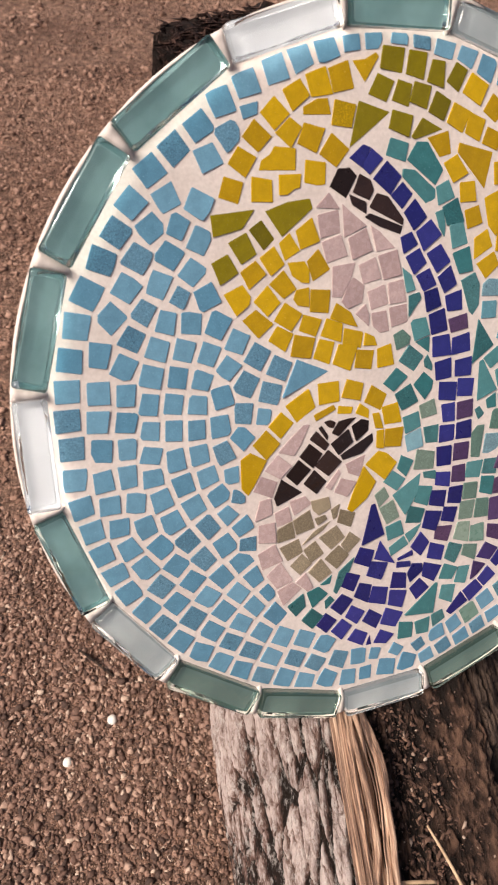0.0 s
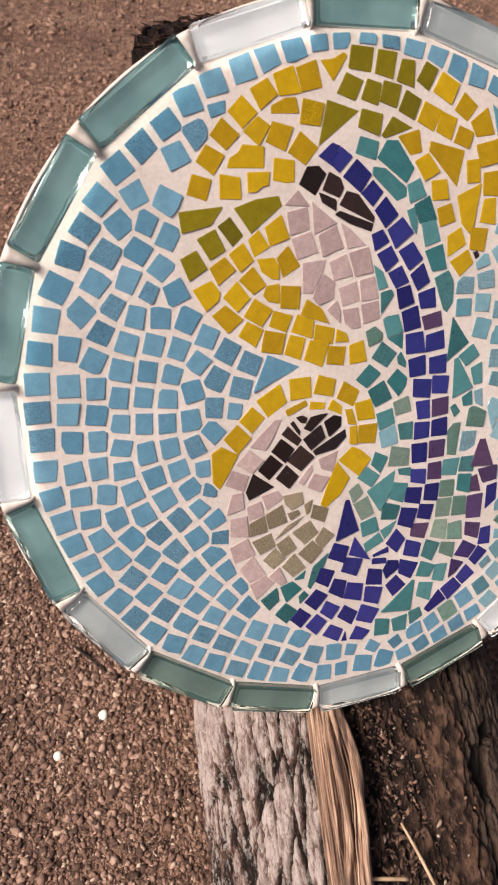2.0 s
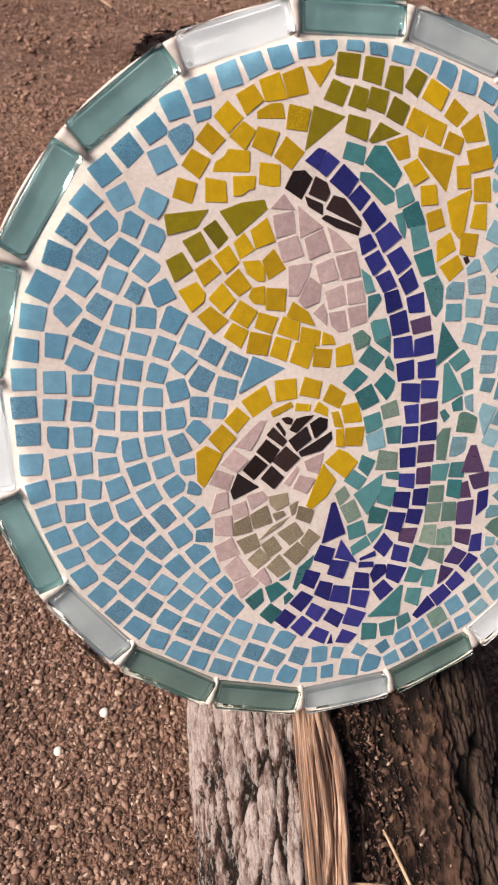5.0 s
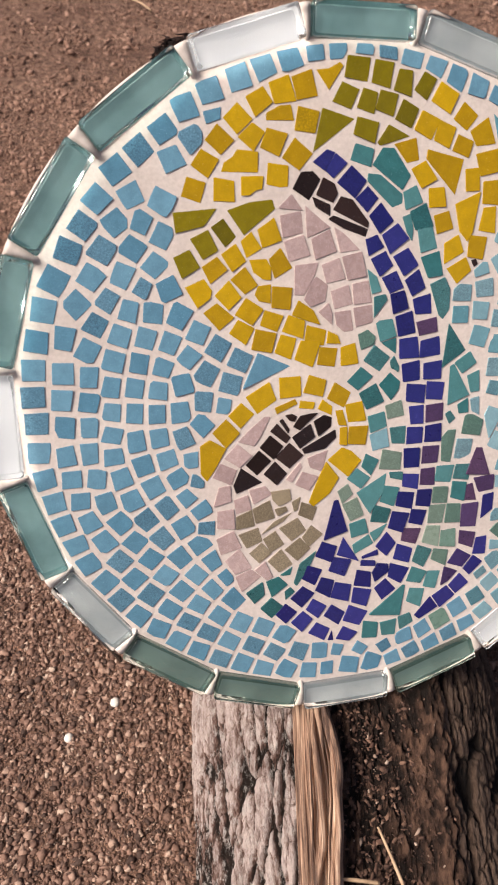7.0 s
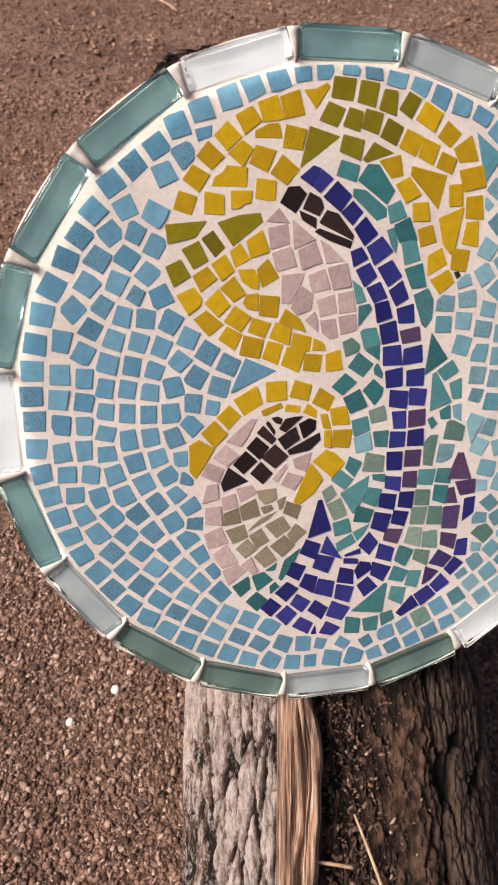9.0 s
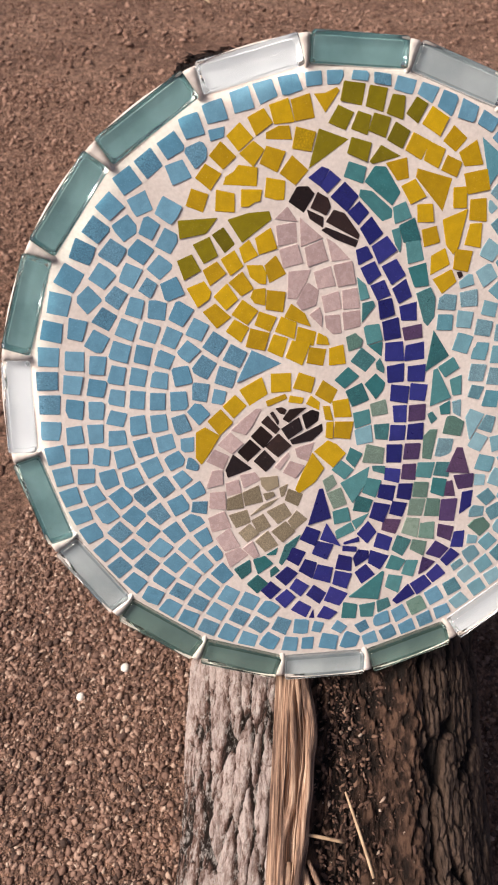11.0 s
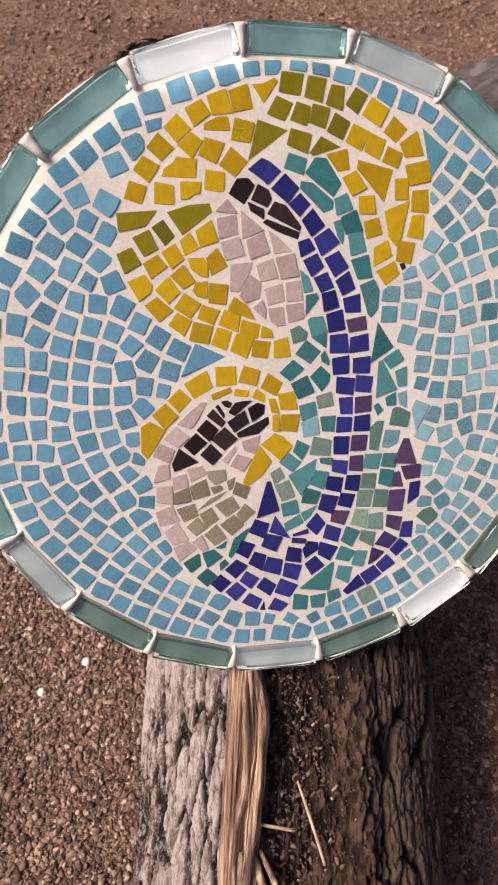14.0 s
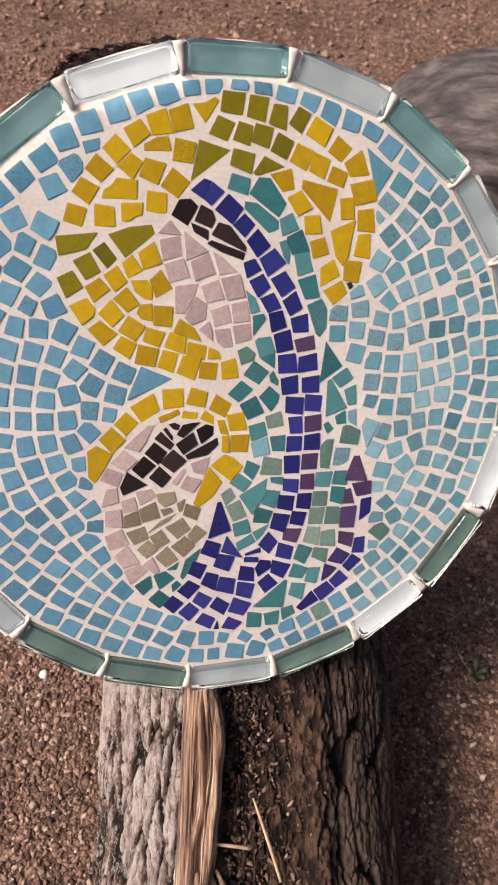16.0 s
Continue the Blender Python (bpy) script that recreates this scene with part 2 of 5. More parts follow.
def scatter(name, spots, material, parent=None, label=""):
    """Many small stones in one mesh: spots are rows of x, y, z, rx, ry, rz half sizes; each is a dented, turned 12-corner stone."""
    a = (1 + 5 ** 0.5) / 2
    ico = np.array([(-1, a, 0), (1, a, 0), (-1, -a, 0), (1, -a, 0), (0, -1, a), (0, 1, a), (0, -1, -a), (0, 1, -a), (a, 0, -1), (a, 0, 1), (-a, 0, -1), (-a, 0, 1)], float) / 1.9
    tri = np.array([0, 11, 5, 0, 5, 1, 0, 1, 7, 0, 7, 10, 0, 10, 11, 1, 5, 9, 5, 11, 4, 11, 10, 2, 10, 7, 6, 7, 1, 8, 3, 9, 4, 3, 4, 2, 3, 2, 6, 3, 6, 8, 3, 8, 9, 4, 9, 5, 2, 4, 11, 6, 2, 10, 8, 6, 7, 9, 8, 1]).reshape(20, 3)
    rng = np.random.default_rng(5)
    k = len(spots)
    v = ico[None] * rng.uniform(0.35, 1.50, (k, 12, 1)) * spots[:, None, 3:6]
    t = rng.uniform(0, 6.28, k)
    e = rng.normal(0, 0.4, k)
    c, s_, ce, se = np.cos(t)[:, None], np.sin(t)[:, None], np.cos(e)[:, None], np.sin(e)[:, None]
    x, y, z = v[..., 0], v[..., 1], v[..., 2]
    y, z = y * ce - z * se, y * se + z * ce
    x, y = x * c - y * s_, x * s_ + y * c
    v = np.stack([x, y, z], -1) + spots[:, None, :3]
    f = (tri[None] + 12 * np.arange(k)[:, None, None]).reshape(-1, 3)
    me = bpy.data.meshes.new(name)
    me.vertices.add(12 * k)
    me.vertices.foreach_set("co", v.reshape(-1))
    me.loops.add(60 * k)
    me.loops.foreach_set("vertex_index", f.reshape(-1).astype(np.int32))
    me.polygons.add(20 * k)
    me.polygons.foreach_set("loop_start", np.arange(0, 60 * k, 3, dtype=np.int32))
    me.update(calc_edges=True)
    return fix(name, me, material, parent, label)


# ---------- ground ----------
def ground_height(x, y):
    r = math.hypot(x - 0.1, y - 0.4)
    return 0.004 * fbm(x * 9, y * 9, 3.1) + min(0.02, 0.004 * r) * fbm(x * 2.2, y * 2.2, 7.7)


def ground_place(u, v):
    # finer near the logs, reaching far away
    a, b = 2 * u - 1, 2 * v - 1
    x = 0.1 + 0.55 * a + 40 * a ** 9
    y = 0.55 + 0.85 * b + 60 * b ** 9
    return (x, y, ground_height(x, y) if abs(a) < 0.97 and abs(b) < 0.97 else 0.0)


ground = fix("ground", grid_mesh("ground", 240, 240, ground_place), MAT_SOIL)
tagged(ground, "brown sandy soil with a scatter of fine gravel", "ground", kind="structure")

rng = np.random.default_rng(11)


def gravel_band(k, x0, x1, y0, y1, small, large):
    xy = rng.uniform((x0, y0), (x1, y1), (k, 2))
    r = small + (large - small) * rng.random(k) ** 3.5
    z = np.array([ground_height(a, b) for a, b in xy]) + r * rng.uniform(-0.3, 0.4, k)
    return np.column_stack([xy, z, r * rng.uniform(0.6, 1.5, k), r * rng.uniform(0.6, 1.4, k), r * rng.uniform(0.45, 0.95, k)])


near = np.vstack([gravel_band(56000, -0.24, 0.03, 0.04, 0.42, 0.0004, 0.0027),
                  gravel_band(16000, 0.13, 0.34, 0.04, 0.42, 0.0005, 0.0026)])
gravel = scatter("gravel", near, MAT_GRAVEL)
tagged(gravel, "loose brown and tan gravel grains on the soil", "gravel", kind="stuff")

clods = scatter("soil_clods", np.vstack([gravel_band(42000, -0.75, 0.60, 0.40, 1.30, 0.0012, 0.0046),
                                         gravel_band(20000, -1.3, 0.9, 1.20, 2.80, 0.0025, 0.0070)]), MAT_CLOD)
tagged(clods, "small brown clods and crumbs of dry trodden soil", "soil clods", kind="stuff")

# ---------- the split log under the panel ----------
LOG = Matrix.Translation((0.072, 0.190, 0.083)) @ Vector((-0.17, 1, 0.20)).to_track_quat('Y', 'Z').to_matrix().to_4x4()
LOG_R = 0.080
LOG_A, LOG_B = -0.150, 0.270


def log_profile(deg, y):
    """The log's radius at an angle (90 is up, 180 the sunny side) and a distance along it."""
    r = LOG_R * (1 + 0.05 * fbm(math.cos(radians(deg)) * 1.3, y * 5, math.sin(radians(deg)) * 1.3 + 9))
    flare = min(1, max(0, (y + 0.03) / 0.07)) * min(1, max(0, (deg - 135) / 40))
    return r + 0.005 * flare


def furrow(deg, y, scale, deep):
    """Long cork plates parted by narrow dark cracks, each plate scaly in itself."""
    s = radians(deg) * LOG_R
    wob = 0.0018 * fbm(s * 26, y * 20, 2.0) + 0.0007 * fbm(s * 150, y * 120, 8.0)
    d = noise.voronoi(Vector(((s + wob) * scale, y * scale * 0.15, 5.5)))[0]
    e = noise.voronoi(Vector(((s - wob) * scale * 2.3, (y + 2 * wob) * scale * 0.55, 1.5)))[0]
    crack = max(0.0, 1 - (d[1] - d[0]) / 0.17)
    flake = max(0.0, 1 - (e[1] - e[0]) / 0.13)
    return -deep * crack - 0.34 * deep * flake + 0.0005 * fbm(s * 150, y * 40, 1.7) + 0.0007 * fbm(s * 900, y * 300, 4.4)


def log_sheet(name, d0, d1, nu, nv, shape, material, label):
    def place(u, v):
        deg, y = d0 + (d1 - d0) * u, LOG_A + (LOG_B - LOG_A) * v
        r = log_profile(deg, y) + shape(deg, y, u)
        return (r * math.cos(radians(deg)), y, r * math.sin(radians(deg)))
    me = grid_mesh(name, nu, nv, place)
    relief = me.attributes.new("furrow_relief", 'FLOAT', 'POINT')
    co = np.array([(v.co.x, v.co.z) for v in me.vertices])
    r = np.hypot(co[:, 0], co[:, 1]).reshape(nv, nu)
    # paler on the outer ridges, darker with depth in the furrows
    relief.data.foreach_set("value", np.clip(1 - (np.percentile(r, 75, axis=0)[None] - r) / 0.0024, -1.5, 1.0).ravel())
    return fix(name, me, material, split_log, label)


split_log = new("split_log")
split_log.matrix_world = LOG
tagged(split_log, "weathered split log with grey fissured bark lying on gravel", "log")
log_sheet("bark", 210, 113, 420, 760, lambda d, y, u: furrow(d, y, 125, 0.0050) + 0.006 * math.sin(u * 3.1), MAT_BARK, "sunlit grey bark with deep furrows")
log_sheet("rotten_heart", 109, 58, 90, 300,
          lambda d, y, u: -0.013 * math.sin(min(1, u * 1.15) * math.pi) ** 0.6 + 0.0035 * fbm(d * 0.3, y * 90, 3, 4) + 0.002 * fbm(d * 1.1, y * 260, 6, 3), MAT_PUNK, "dark crumbling rotten wood in the split")
# the side turned from the sun and the underside carry shade in their colour
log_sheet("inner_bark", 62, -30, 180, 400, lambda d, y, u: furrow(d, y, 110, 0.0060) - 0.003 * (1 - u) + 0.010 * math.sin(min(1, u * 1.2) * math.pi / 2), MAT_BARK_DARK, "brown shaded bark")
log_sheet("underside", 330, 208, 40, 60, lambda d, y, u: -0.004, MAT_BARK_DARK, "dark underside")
for end in (LOG_A, LOG_B):
    bm = bmesh.new()
    ring = [bm.verts.new((LOG_R * 0.95 * math.cos(a), end, LOG_R * 0.95 * math.sin(a))) for a in np.linspace(0, 2 * math.pi, 40, endpoint=False)]
    bm.faces.new(ring)
    part("cut_end", bm, MAT_SPLIT, split_log)
# the broad torn face of pale wood, and long fibres standing along its inner edge
log_sheet("torn_face", 114.5, 105.0, 60, 300,
          lambda d, y, u: 0.0016 - 0.0035 * u + 0.0012 * fbm(d * 1.6, y * 7, 2.0) + 0.0006 * fbm(d * 6, y * 9, 5.0), MAT_SPLIT, "broad pale face of torn wood")
random.seed(21)
for i in range(22):
    deg = 111.5 - 6.4 * (i / 21) ** 0.7 + random.uniform(-0.6, 0.6)
    y0 = LOG_A if random.random() < 0.5 else random.uniform(LOG_A, 0.02)
    y1 = random.uniform(0.06, LOG_B) if i % 3 else LOG_B
    wide, high = 0.0004 + 0.0014 * random.random() ** 2, random.uniform(-0.005, 0.0030) + 0.0012
    bm = bmesh.new()
    rows = []
    steps = 60
    for k in range(steps + 1):
        f = k / steps
        y = y0 + (y1 - y0) * f
        taper = min(1, f * 9, (1 - f) * 9) ** 0.7
        d = radians(deg + 2.6 * fbm(y * 14, i * 0.10, 0.4) - 5.0 * math.exp(-((y + 0.005) / 0.035) ** 2) * (i / 21))
        r = log_profile(deg, y) + high + 0.0012 * fbm(y * 30, i, 2)
        ww = wide * (0.25 + 0.75 * taper)
        cx, cz, tx, tz = r * math.cos(d), r * math.sin(d), -math.sin(d), math.cos(d)
        rows.append([bm.verts.new((cx + tx * a * ww + math.cos(d) * b, y, cz + tz * a * ww + math.sin(d) * b))
                     for a, b in ((-1.2, -0.008), (-0.8, 0), (0, 0.0007 * taper), (0.8, 0), (1.2, -0.008))])
    for ra, rb in zip(rows, rows[1:]):
        for k in range(4):
            bm.faces.new((ra[k], rb[k], rb[k + 1], ra[k + 1]))
    bmesh.ops.recalc_face_normals(bm, faces=bm.faces)
    part("splinter", bm, MAT_SPLIT, split_log, "long pale torn wood fibre" if i == 0 else "", True)

# crumbs lying in the split
spots = []
random.seed(4)
for i in range(6500):
    y = random.uniform(LOG_A, LOG_B)
    deg = random.gauss(86, 11)
    if not 60 < deg < 106:
        continue
    u = (108 - deg) / 50
    r = log_profile(deg, y) - 0.013 * math.sin(min(1, u * 1.15) * math.pi) ** 0.6 + 0.0012
    q = LOG @ Vector((r * math.cos(radians(deg)), y, r * math.sin(radians(deg))))
    s_ = 0.0002 + 0.0011 * random.random() ** 3.5
    spots.append((*q, s_ * random.uniform(0.7, 2.4), s_, s_ * 0.6))
crumbs = scatter("wood_crumbs", np.array(spots), MAT_CRUMB)
tagged(crumbs, "brown wood crumbs and bits of bark in the split log", "wood crumbs", kind="stuff")


def stick(name, a, b, r, material, label, category, bend=0.002):
    bm = bmesh.new()
    a, b = Vector(a), Vector(b)
    d = (b - a).normalized()
    x = d.orthogonal().normalized()
    y = d.cross(x)
    rings = []
    for k in range(13):
        f = k / 12
        c = a.lerp(b, f) + Vector((0, 0, bend * math.sin(f * math.pi)))
        rr = r * (0.35 + 0.65 * math.sin(min(1, 0.25 + f) * math.pi * 0.62))
        rings.append([bm.verts.new(c + rr * (math.cos(t) * x + math.sin(t) * y)) for t in np.linspace(0, 2 * math.pi, 7, endpoint=False)])
    for ra, rb in zip(rings, rings[1:]):
        for k in range(7):
            bm.faces.new((ra[k], ra[(k + 1) % 7], rb[(k + 1) % 7], rb[k]))
    bm.faces.new(rings[0][::-1])
    bm.faces.new(rings[-1])
    return tagged(part(name, bm, material, None, "", True), label, category)


# ---------- the upright log behind the panel ----------
def post_place(u, v):
    deg = 360 * u
    s = radians(deg)
    f = abs(fbm(math.cos(s) * 4.5, math.sin(s) * 4.5, v * 3.0 + 4, 3))
    r = 0.036 * (1 + 0.05 * fbm(math.cos(s), math.sin(s), v * 2)) - 0.008 * max(0, 1 - 4 * f) + 0.003 * fbm(math.cos(s) * 9, math.sin(s) * 9, v * 9)
    top = 0.3965 + 0.10 * r * math.cos(s) + 0.004 * fbm(math.cos(s) * 6, math.sin(s) * 6, 1.5) + 0.0015 * fbm(math.cos(s) * 25, math.sin(s) * 25, 8)
    return (r * math.cos(s), r * math.sin(s), -0.02 + (top + 0.02) * v)


upright_log = new("upright_log")
upright_log.matrix_world = Matrix.Translation((-0.024, 0.398, 0.0))
tagged(upright_log, "short upright log with blackish ragged bark", "log")
fix("bark", grid_mesh("bark", 220, 110, post_place), MAT_BARK_CHAR, upright_log)


def top_place(u, v):
    x, y, z = post_place(u, 1.0)
    k = 1 - v
    return (x * k, y * k, z - 0.006 * v + 0.003 * fbm(x * k * 60, y * k * 60, 3))


fix("cut_top", grid_mesh("cut_top", 220, 24, top_place), MAT_BARK_CHAR, upright_log)


# shaggy fibres of bark round the top of the upright log
random.seed(31)
bm = bmesh.new()
for i in range(2200):
    turn = random.uniform(0, 2 * math.pi)
    x, y, z = post_place(turn / (2 * math.pi), 1.0)
    out = Vector((math.cos(turn), math.sin(turn), 0))
    side = Vector((-out.y, out.x, 0)) * random.choice((-1, 1))
    run = (side * random.uniform(0.7, 1.0) + out * random.uniform(-0.15, 0.10) + Vector((0, 0, random.uniform(-0.30, 0.22)))).normalized()
    if i % 2:
        base = Vector((x, y, z)) - out * 0.0015 + Vector((0, 0, -0.05 * random.random() ** 1.6 + 0.0008))
    else:
        k = 0.97 * math.sqrt(random.random())
        base = Vector((x * k, y * k, z - 0.006 * (1 - k) + 0.0006))
        run = Vector((random.uniform(-1.0, 0.3), random.uniform(-0.8, 0.5), random.uniform(-0.05, 0.12))).normalized()
        out = Vector((0, 0.3, 1)).normalized()
    length, half = random.uniform(0.003, 0.007), random.uniform(0.0005, 0.0012)
    wide = run.cross(out).normalized() * half
    thick = run.cross(wide).normalized() * half * 0.6
    foot = [bm.verts.new(base + w) for w in (wide, thick, -wide, -thick)]
    tip = bm.verts.new(base + run * length)
    for k in range(4):
        bm.faces.new((foot[k], foot[(k + 1) % 4], tip))
    bm.faces.new(foot[::-1])
bmesh.ops.recalc_face_normals(bm, faces=bm.faces)
shag = part("bark_fringe", bm, MAT_SHAG, upright_log, "ragged dark reddish bark fibres")
tagged(shag, kind="stuff")


# ---------- weathered log further off ----------
def drift_place(u, v):
    s = 2 * math.pi * u
    along = v * 0.62
    cap = math.sqrt(max(0.0, 1 - max(0.0, 1 - v / 0.24) ** 2.3))
    r = 0.134 * cap * (1 + 0.10 * fbm(math.cos(s) * 1.2, math.sin(s) * 1.2, along * 5))
    r += cap * (0.004 * fbm(math.cos(s) * 9, math.sin(s) * 9, along * 4) - 0.012 * max(0, 1 - 9 * abs(fbm(math.cos(s) * 2.2 + 3, math.sin(s) * 2.2, along * 2.2, 2))))
    return (along, r * math.cos(s) * 1.1, r * math.sin(s))


weathered_log = new("weathered_log")
weathered_log.matrix_world = pose(0.078, 0.800, 0.128, 0, 0, -8)
tagged(weathered_log, "smooth grey weathered log with a rounded end on bare soil", "log")
fix("trunk", grid_mesh("trunk", 160, 130, drift_place), MAT_WEATHERED, weathered_log)

# ---------- the round mosaic panel ----------
PANEL = Matrix(((0.907606, -0.216478, 0.359705, 0.046576),
                (0.419822, 0.468000, -0.777641, 0.283677),
                (0.0, 0.856804, 0.515642, 0.301065),
                (0, 0, 0, 1)))
mosaic_panel = new("mosaic_panel")
mosaic_panel.matrix_world = PANEL
tagged(mosaic_panel, "round mosaic of coloured glass tiles in pale grout, propped on log", "mosaic")
MM = 0.001


def turned(bm, profile, steps=160):
    """A turned solid from rows of radius and height."""
    rings = []
    for r, z in profile:
        rings.append([bm.verts.new((r * math.cos(a), r * math.sin(a), z)) for a in np.linspace(0, 2 * math.pi, steps, endpoint=False)])
    for ra, rb in zip(rings, rings[1:]):
        for k in range(steps):
            bm.faces.new((ra[k], ra[(k + 1) % steps], rb[(k + 1) % steps], rb[k]))
    bm.faces.new(rings[0][::-1])
    bm.faces.new(rings[-1])


bm = bmesh.new()
turned(bm, [(0.140, -0.014), (0.1465, -0.012), (0.1488, -0.008), (0.1490, -0.0045), (0.1482, -0.0040)])
part("backing", bm, MAT_GROUT, mosaic_panel, "pale cement backing disc", True)


def grout_place(u, v):
    r = 0.1485 * v ** 0.5 if v < 0.9 else 0.1485 * (0.9 ** 0.5 + (v - 0.9) / 0.1 * (1 - 0.9 ** 0.5))
    a = 2 * math.pi * u
    x, y = r * math.cos(a), r * math.sin(a)
    edge = max(0.0, (r - 0.1465) / 0.002)
    return (x, y, -0.00020 + 0.00010 * fbm(x * 70, y * 70, 2) + 0.00004 * fbm(x * 320, y * 320, 5) - 0.0012 * edge ** 2)


me = grid_mesh("grout", 260, 90, grout_place)
fix("grout", me, MAT_GROUT, mosaic_panel, "uneven pinkish-white grout bed", True)
bm = bmesh.new()
turned(bm, [(0.1484, -0.0090), (0.1496, -0.0080), (0.1500, -0.0006), (0.1496, 0.0004), (0.1490, 0.0006), (0.1486, -0.0008)])
bm.faces.ensure_lookup_table()
bmesh.ops.delete(bm, geom=[f for f in bm.faces if len(f.verts) > 4], context='FACES_ONLY')
part("edge_band", bm, MAT_GROUT, mosaic_panel, "smoothed grout edge", True)


def pillow(bm, sx, sy, z0, z1, round_):
    """A glass block with softly rounded upper edges."""
    rows = [(sx, sy, z0), (sx, sy, z1 - round_)]
    for k in range(1, 5):
        a = k / 4 * math.pi / 2
        i = round_ * (1 - math.cos(a))
        rows.append((sx - i, sy - i, z1 - round_ + round_ * math.sin(a)))
    rows.append((sx - round_ * 2.5, sy - round_ * 2.0, z1 + 0.00015))
    loops = []
    for x, y, z in rows:
        c = min(0.0012, x * 0.4, y * 0.4)
        pts = []
        for qx, qy, st in ((1, 1, 0), (-1, 1, 1), (-1, -1, 2), (1, -1, 3)):
            for k in range(4):
                t = (st + k / 3) * math.pi / 2
                pts.append((qx * (x - c) + c * math.cos(t), qy * (y - c) + c * math.sin(t), z))
        loops.append([bm.verts.new(q) for q in pts])
    for la, lb in zip(loops, loops[1:]):
        for k in range(16):
            bm.faces.new((la[k], la[(k + 1) % 16], lb[(k + 1) % 16], lb[k]))
    bm.faces.new(loops[0][::-1])
    bm.faces.new(loops[-1])
    bm.normal_update()


RING = ["white", "teal", "teal", "teal", "white", "teal", "grey", "green", "green", "grey",
        "green", "white", "green", "white", "teal", "grey", "grey", "teal", "grey", "teal"]
# the hand-set joints, in degrees round the panel
JOINT = [91.0, 109.6, 128.4, 146.5, 164.2, 181.9, 199.8, 217.0, 235.3, 252.8, 271.0, 289.7, 307.1, 326.6, 344.5, 2.2, 19.5, 36.9, 55.1, 73.2]
random.seed(3)
for k, tone in enumerate(RING):
    words, glass, paint = RIM[tone]
    # the wedge of grout before this tile
    bm = bmesh.new()
    rows = []
    for q, half in ((0.1368, 0.0010), (0.1400, 0.0012), (0.1440, 0.0018), (0.1478, 0.0023), (0.1497, 0.0024)):
        top = 0.0024 + random.uniform(-0.0006, 0.0004) if q > 0.1369 else -0.0006
        rows.append([bm.verts.new(v) for v in ((q, -half - 0.0004, -0.002), (q, -half, top - 0.0005), (q, 0, top), (q, half, top - 0.0005), (q, half + 0.0004, -0.002))])
    for ra, rb in zip(rows, rows[1:]):
        for j in range(4):
            bm.faces.new((ra[j], rb[j], rb[j + 1], ra[j + 1]))
    bm.faces.new(rows[-1])
    bmesh.ops.recalc_face_normals(bm, faces=bm.faces)
    joint = part("grout_joint", bm, MAT_GROUT, mosaic_panel, "raised grout joint between border tiles" if k == 0 else "", True)
    joint.matrix_local = pose(0, 0, 0, 0, 0, JOINT[k])
    span = (JOINT[(k + 1) % 20] - JOINT[k]) % 360
    a = radians(JOINT[k] + span / 2)
    r = 0.1428
    bm = bmesh.new()
    half = 0.1428 * math.tan(radians(span / 2)) - 0.0020
    pillow(bm, 0.0060, half, 0.0004, 0.0054, 0.0015)
    for f in bm.faces:
        f.material_index = 1 if abs(f.normal.z) < 0.8 and len(f.verts) == 4 else 0
    rim_tile = part("rim_tile", bm, None, mosaic_panel, "long %s cast glass border tile" % words, True)
    rim_tile.matrix_local = Matrix.Translation((r * math.cos(a), r * math.sin(a), 0)) @ pose(0, 0, 0, random.uniform(-1, 1), random.uniform(-1, 1), math.degrees(a) + random.uniform(-1, 1))
    for m in glass:
        rim_tile.data.materials.append(m)
    rim_tile.visible_shadow = False
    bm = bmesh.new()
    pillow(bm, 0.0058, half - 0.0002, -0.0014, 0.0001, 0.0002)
    back = part("painted_back", bm, EDGE_SHADE[tone], rim_tile, "%s seal coat under the glass" % words)
    # paint stops short of the edges; the darker rim around it is painted refraction
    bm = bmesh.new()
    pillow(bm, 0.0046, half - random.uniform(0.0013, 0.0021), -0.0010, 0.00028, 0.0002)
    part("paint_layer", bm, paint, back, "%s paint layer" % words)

# ---------- tesserae: hand-set glass, in millimetres from the panel's middle ----------
TILE_NAME = {"blue": "sky_blue_tile", "aqua": "aqua_tile", "gold": "mustard_tile", "olive": "olive_tile", "rose": "rose_tile", "stone": "taupe_tile",
             "black": "black_tile", "indigo": "indigo_tile", "violet": "violet_tile", "teal": "teal_tile", "sage": "grey_green_tile"}
TILE_WORDS = {"blue": "sky blue glass tile", "aqua": "pale shimmering aqua glass tile", "gold": "mustard yellow glass tile", "olive": "olive green glass tile",
              "rose": "pale rose glass tile", "stone": "sparkling taupe glass tile", "black": "black-brown glass tile", "indigo": "deep indigo glass tile",
              "violet": "violet glass tile", "teal": "teal green glass tile", "sage": "grey-green shimmering glass tile"}
GAP = {"blue": 2.2, "aqua": 2.0, "gold": 1.9, "olive": 1.5, "rose": 0.9, "stone": 0.8, "indigo": 1.2, "violet": 1.2, "teal": 1.4, "sage": 1.2, "black": 0.8}
SIZE = {"blue": 9.1, "aqua": 8.5, "gold": 9.8, "olive": 10.2, "rose": 11.6, "stone": 10.6, "indigo": 9.4, "violet": 9.4, "teal": 9.8, "sage": 9.6}
square, shard = [], []


def lay(tone, *spots):
    """Roughly square tiles, by their middles; a third number makes a smaller piece."""
    square.extend((tone, Vector((q[0], q[1])), q[2] if len(q) > 2 else 1.0) for q in spots)


def cut(tone, *corners):
    """A tile nipped to an odd shape, by its corners."""
    shard.append((tone, [Vector(c) for c in corners]))


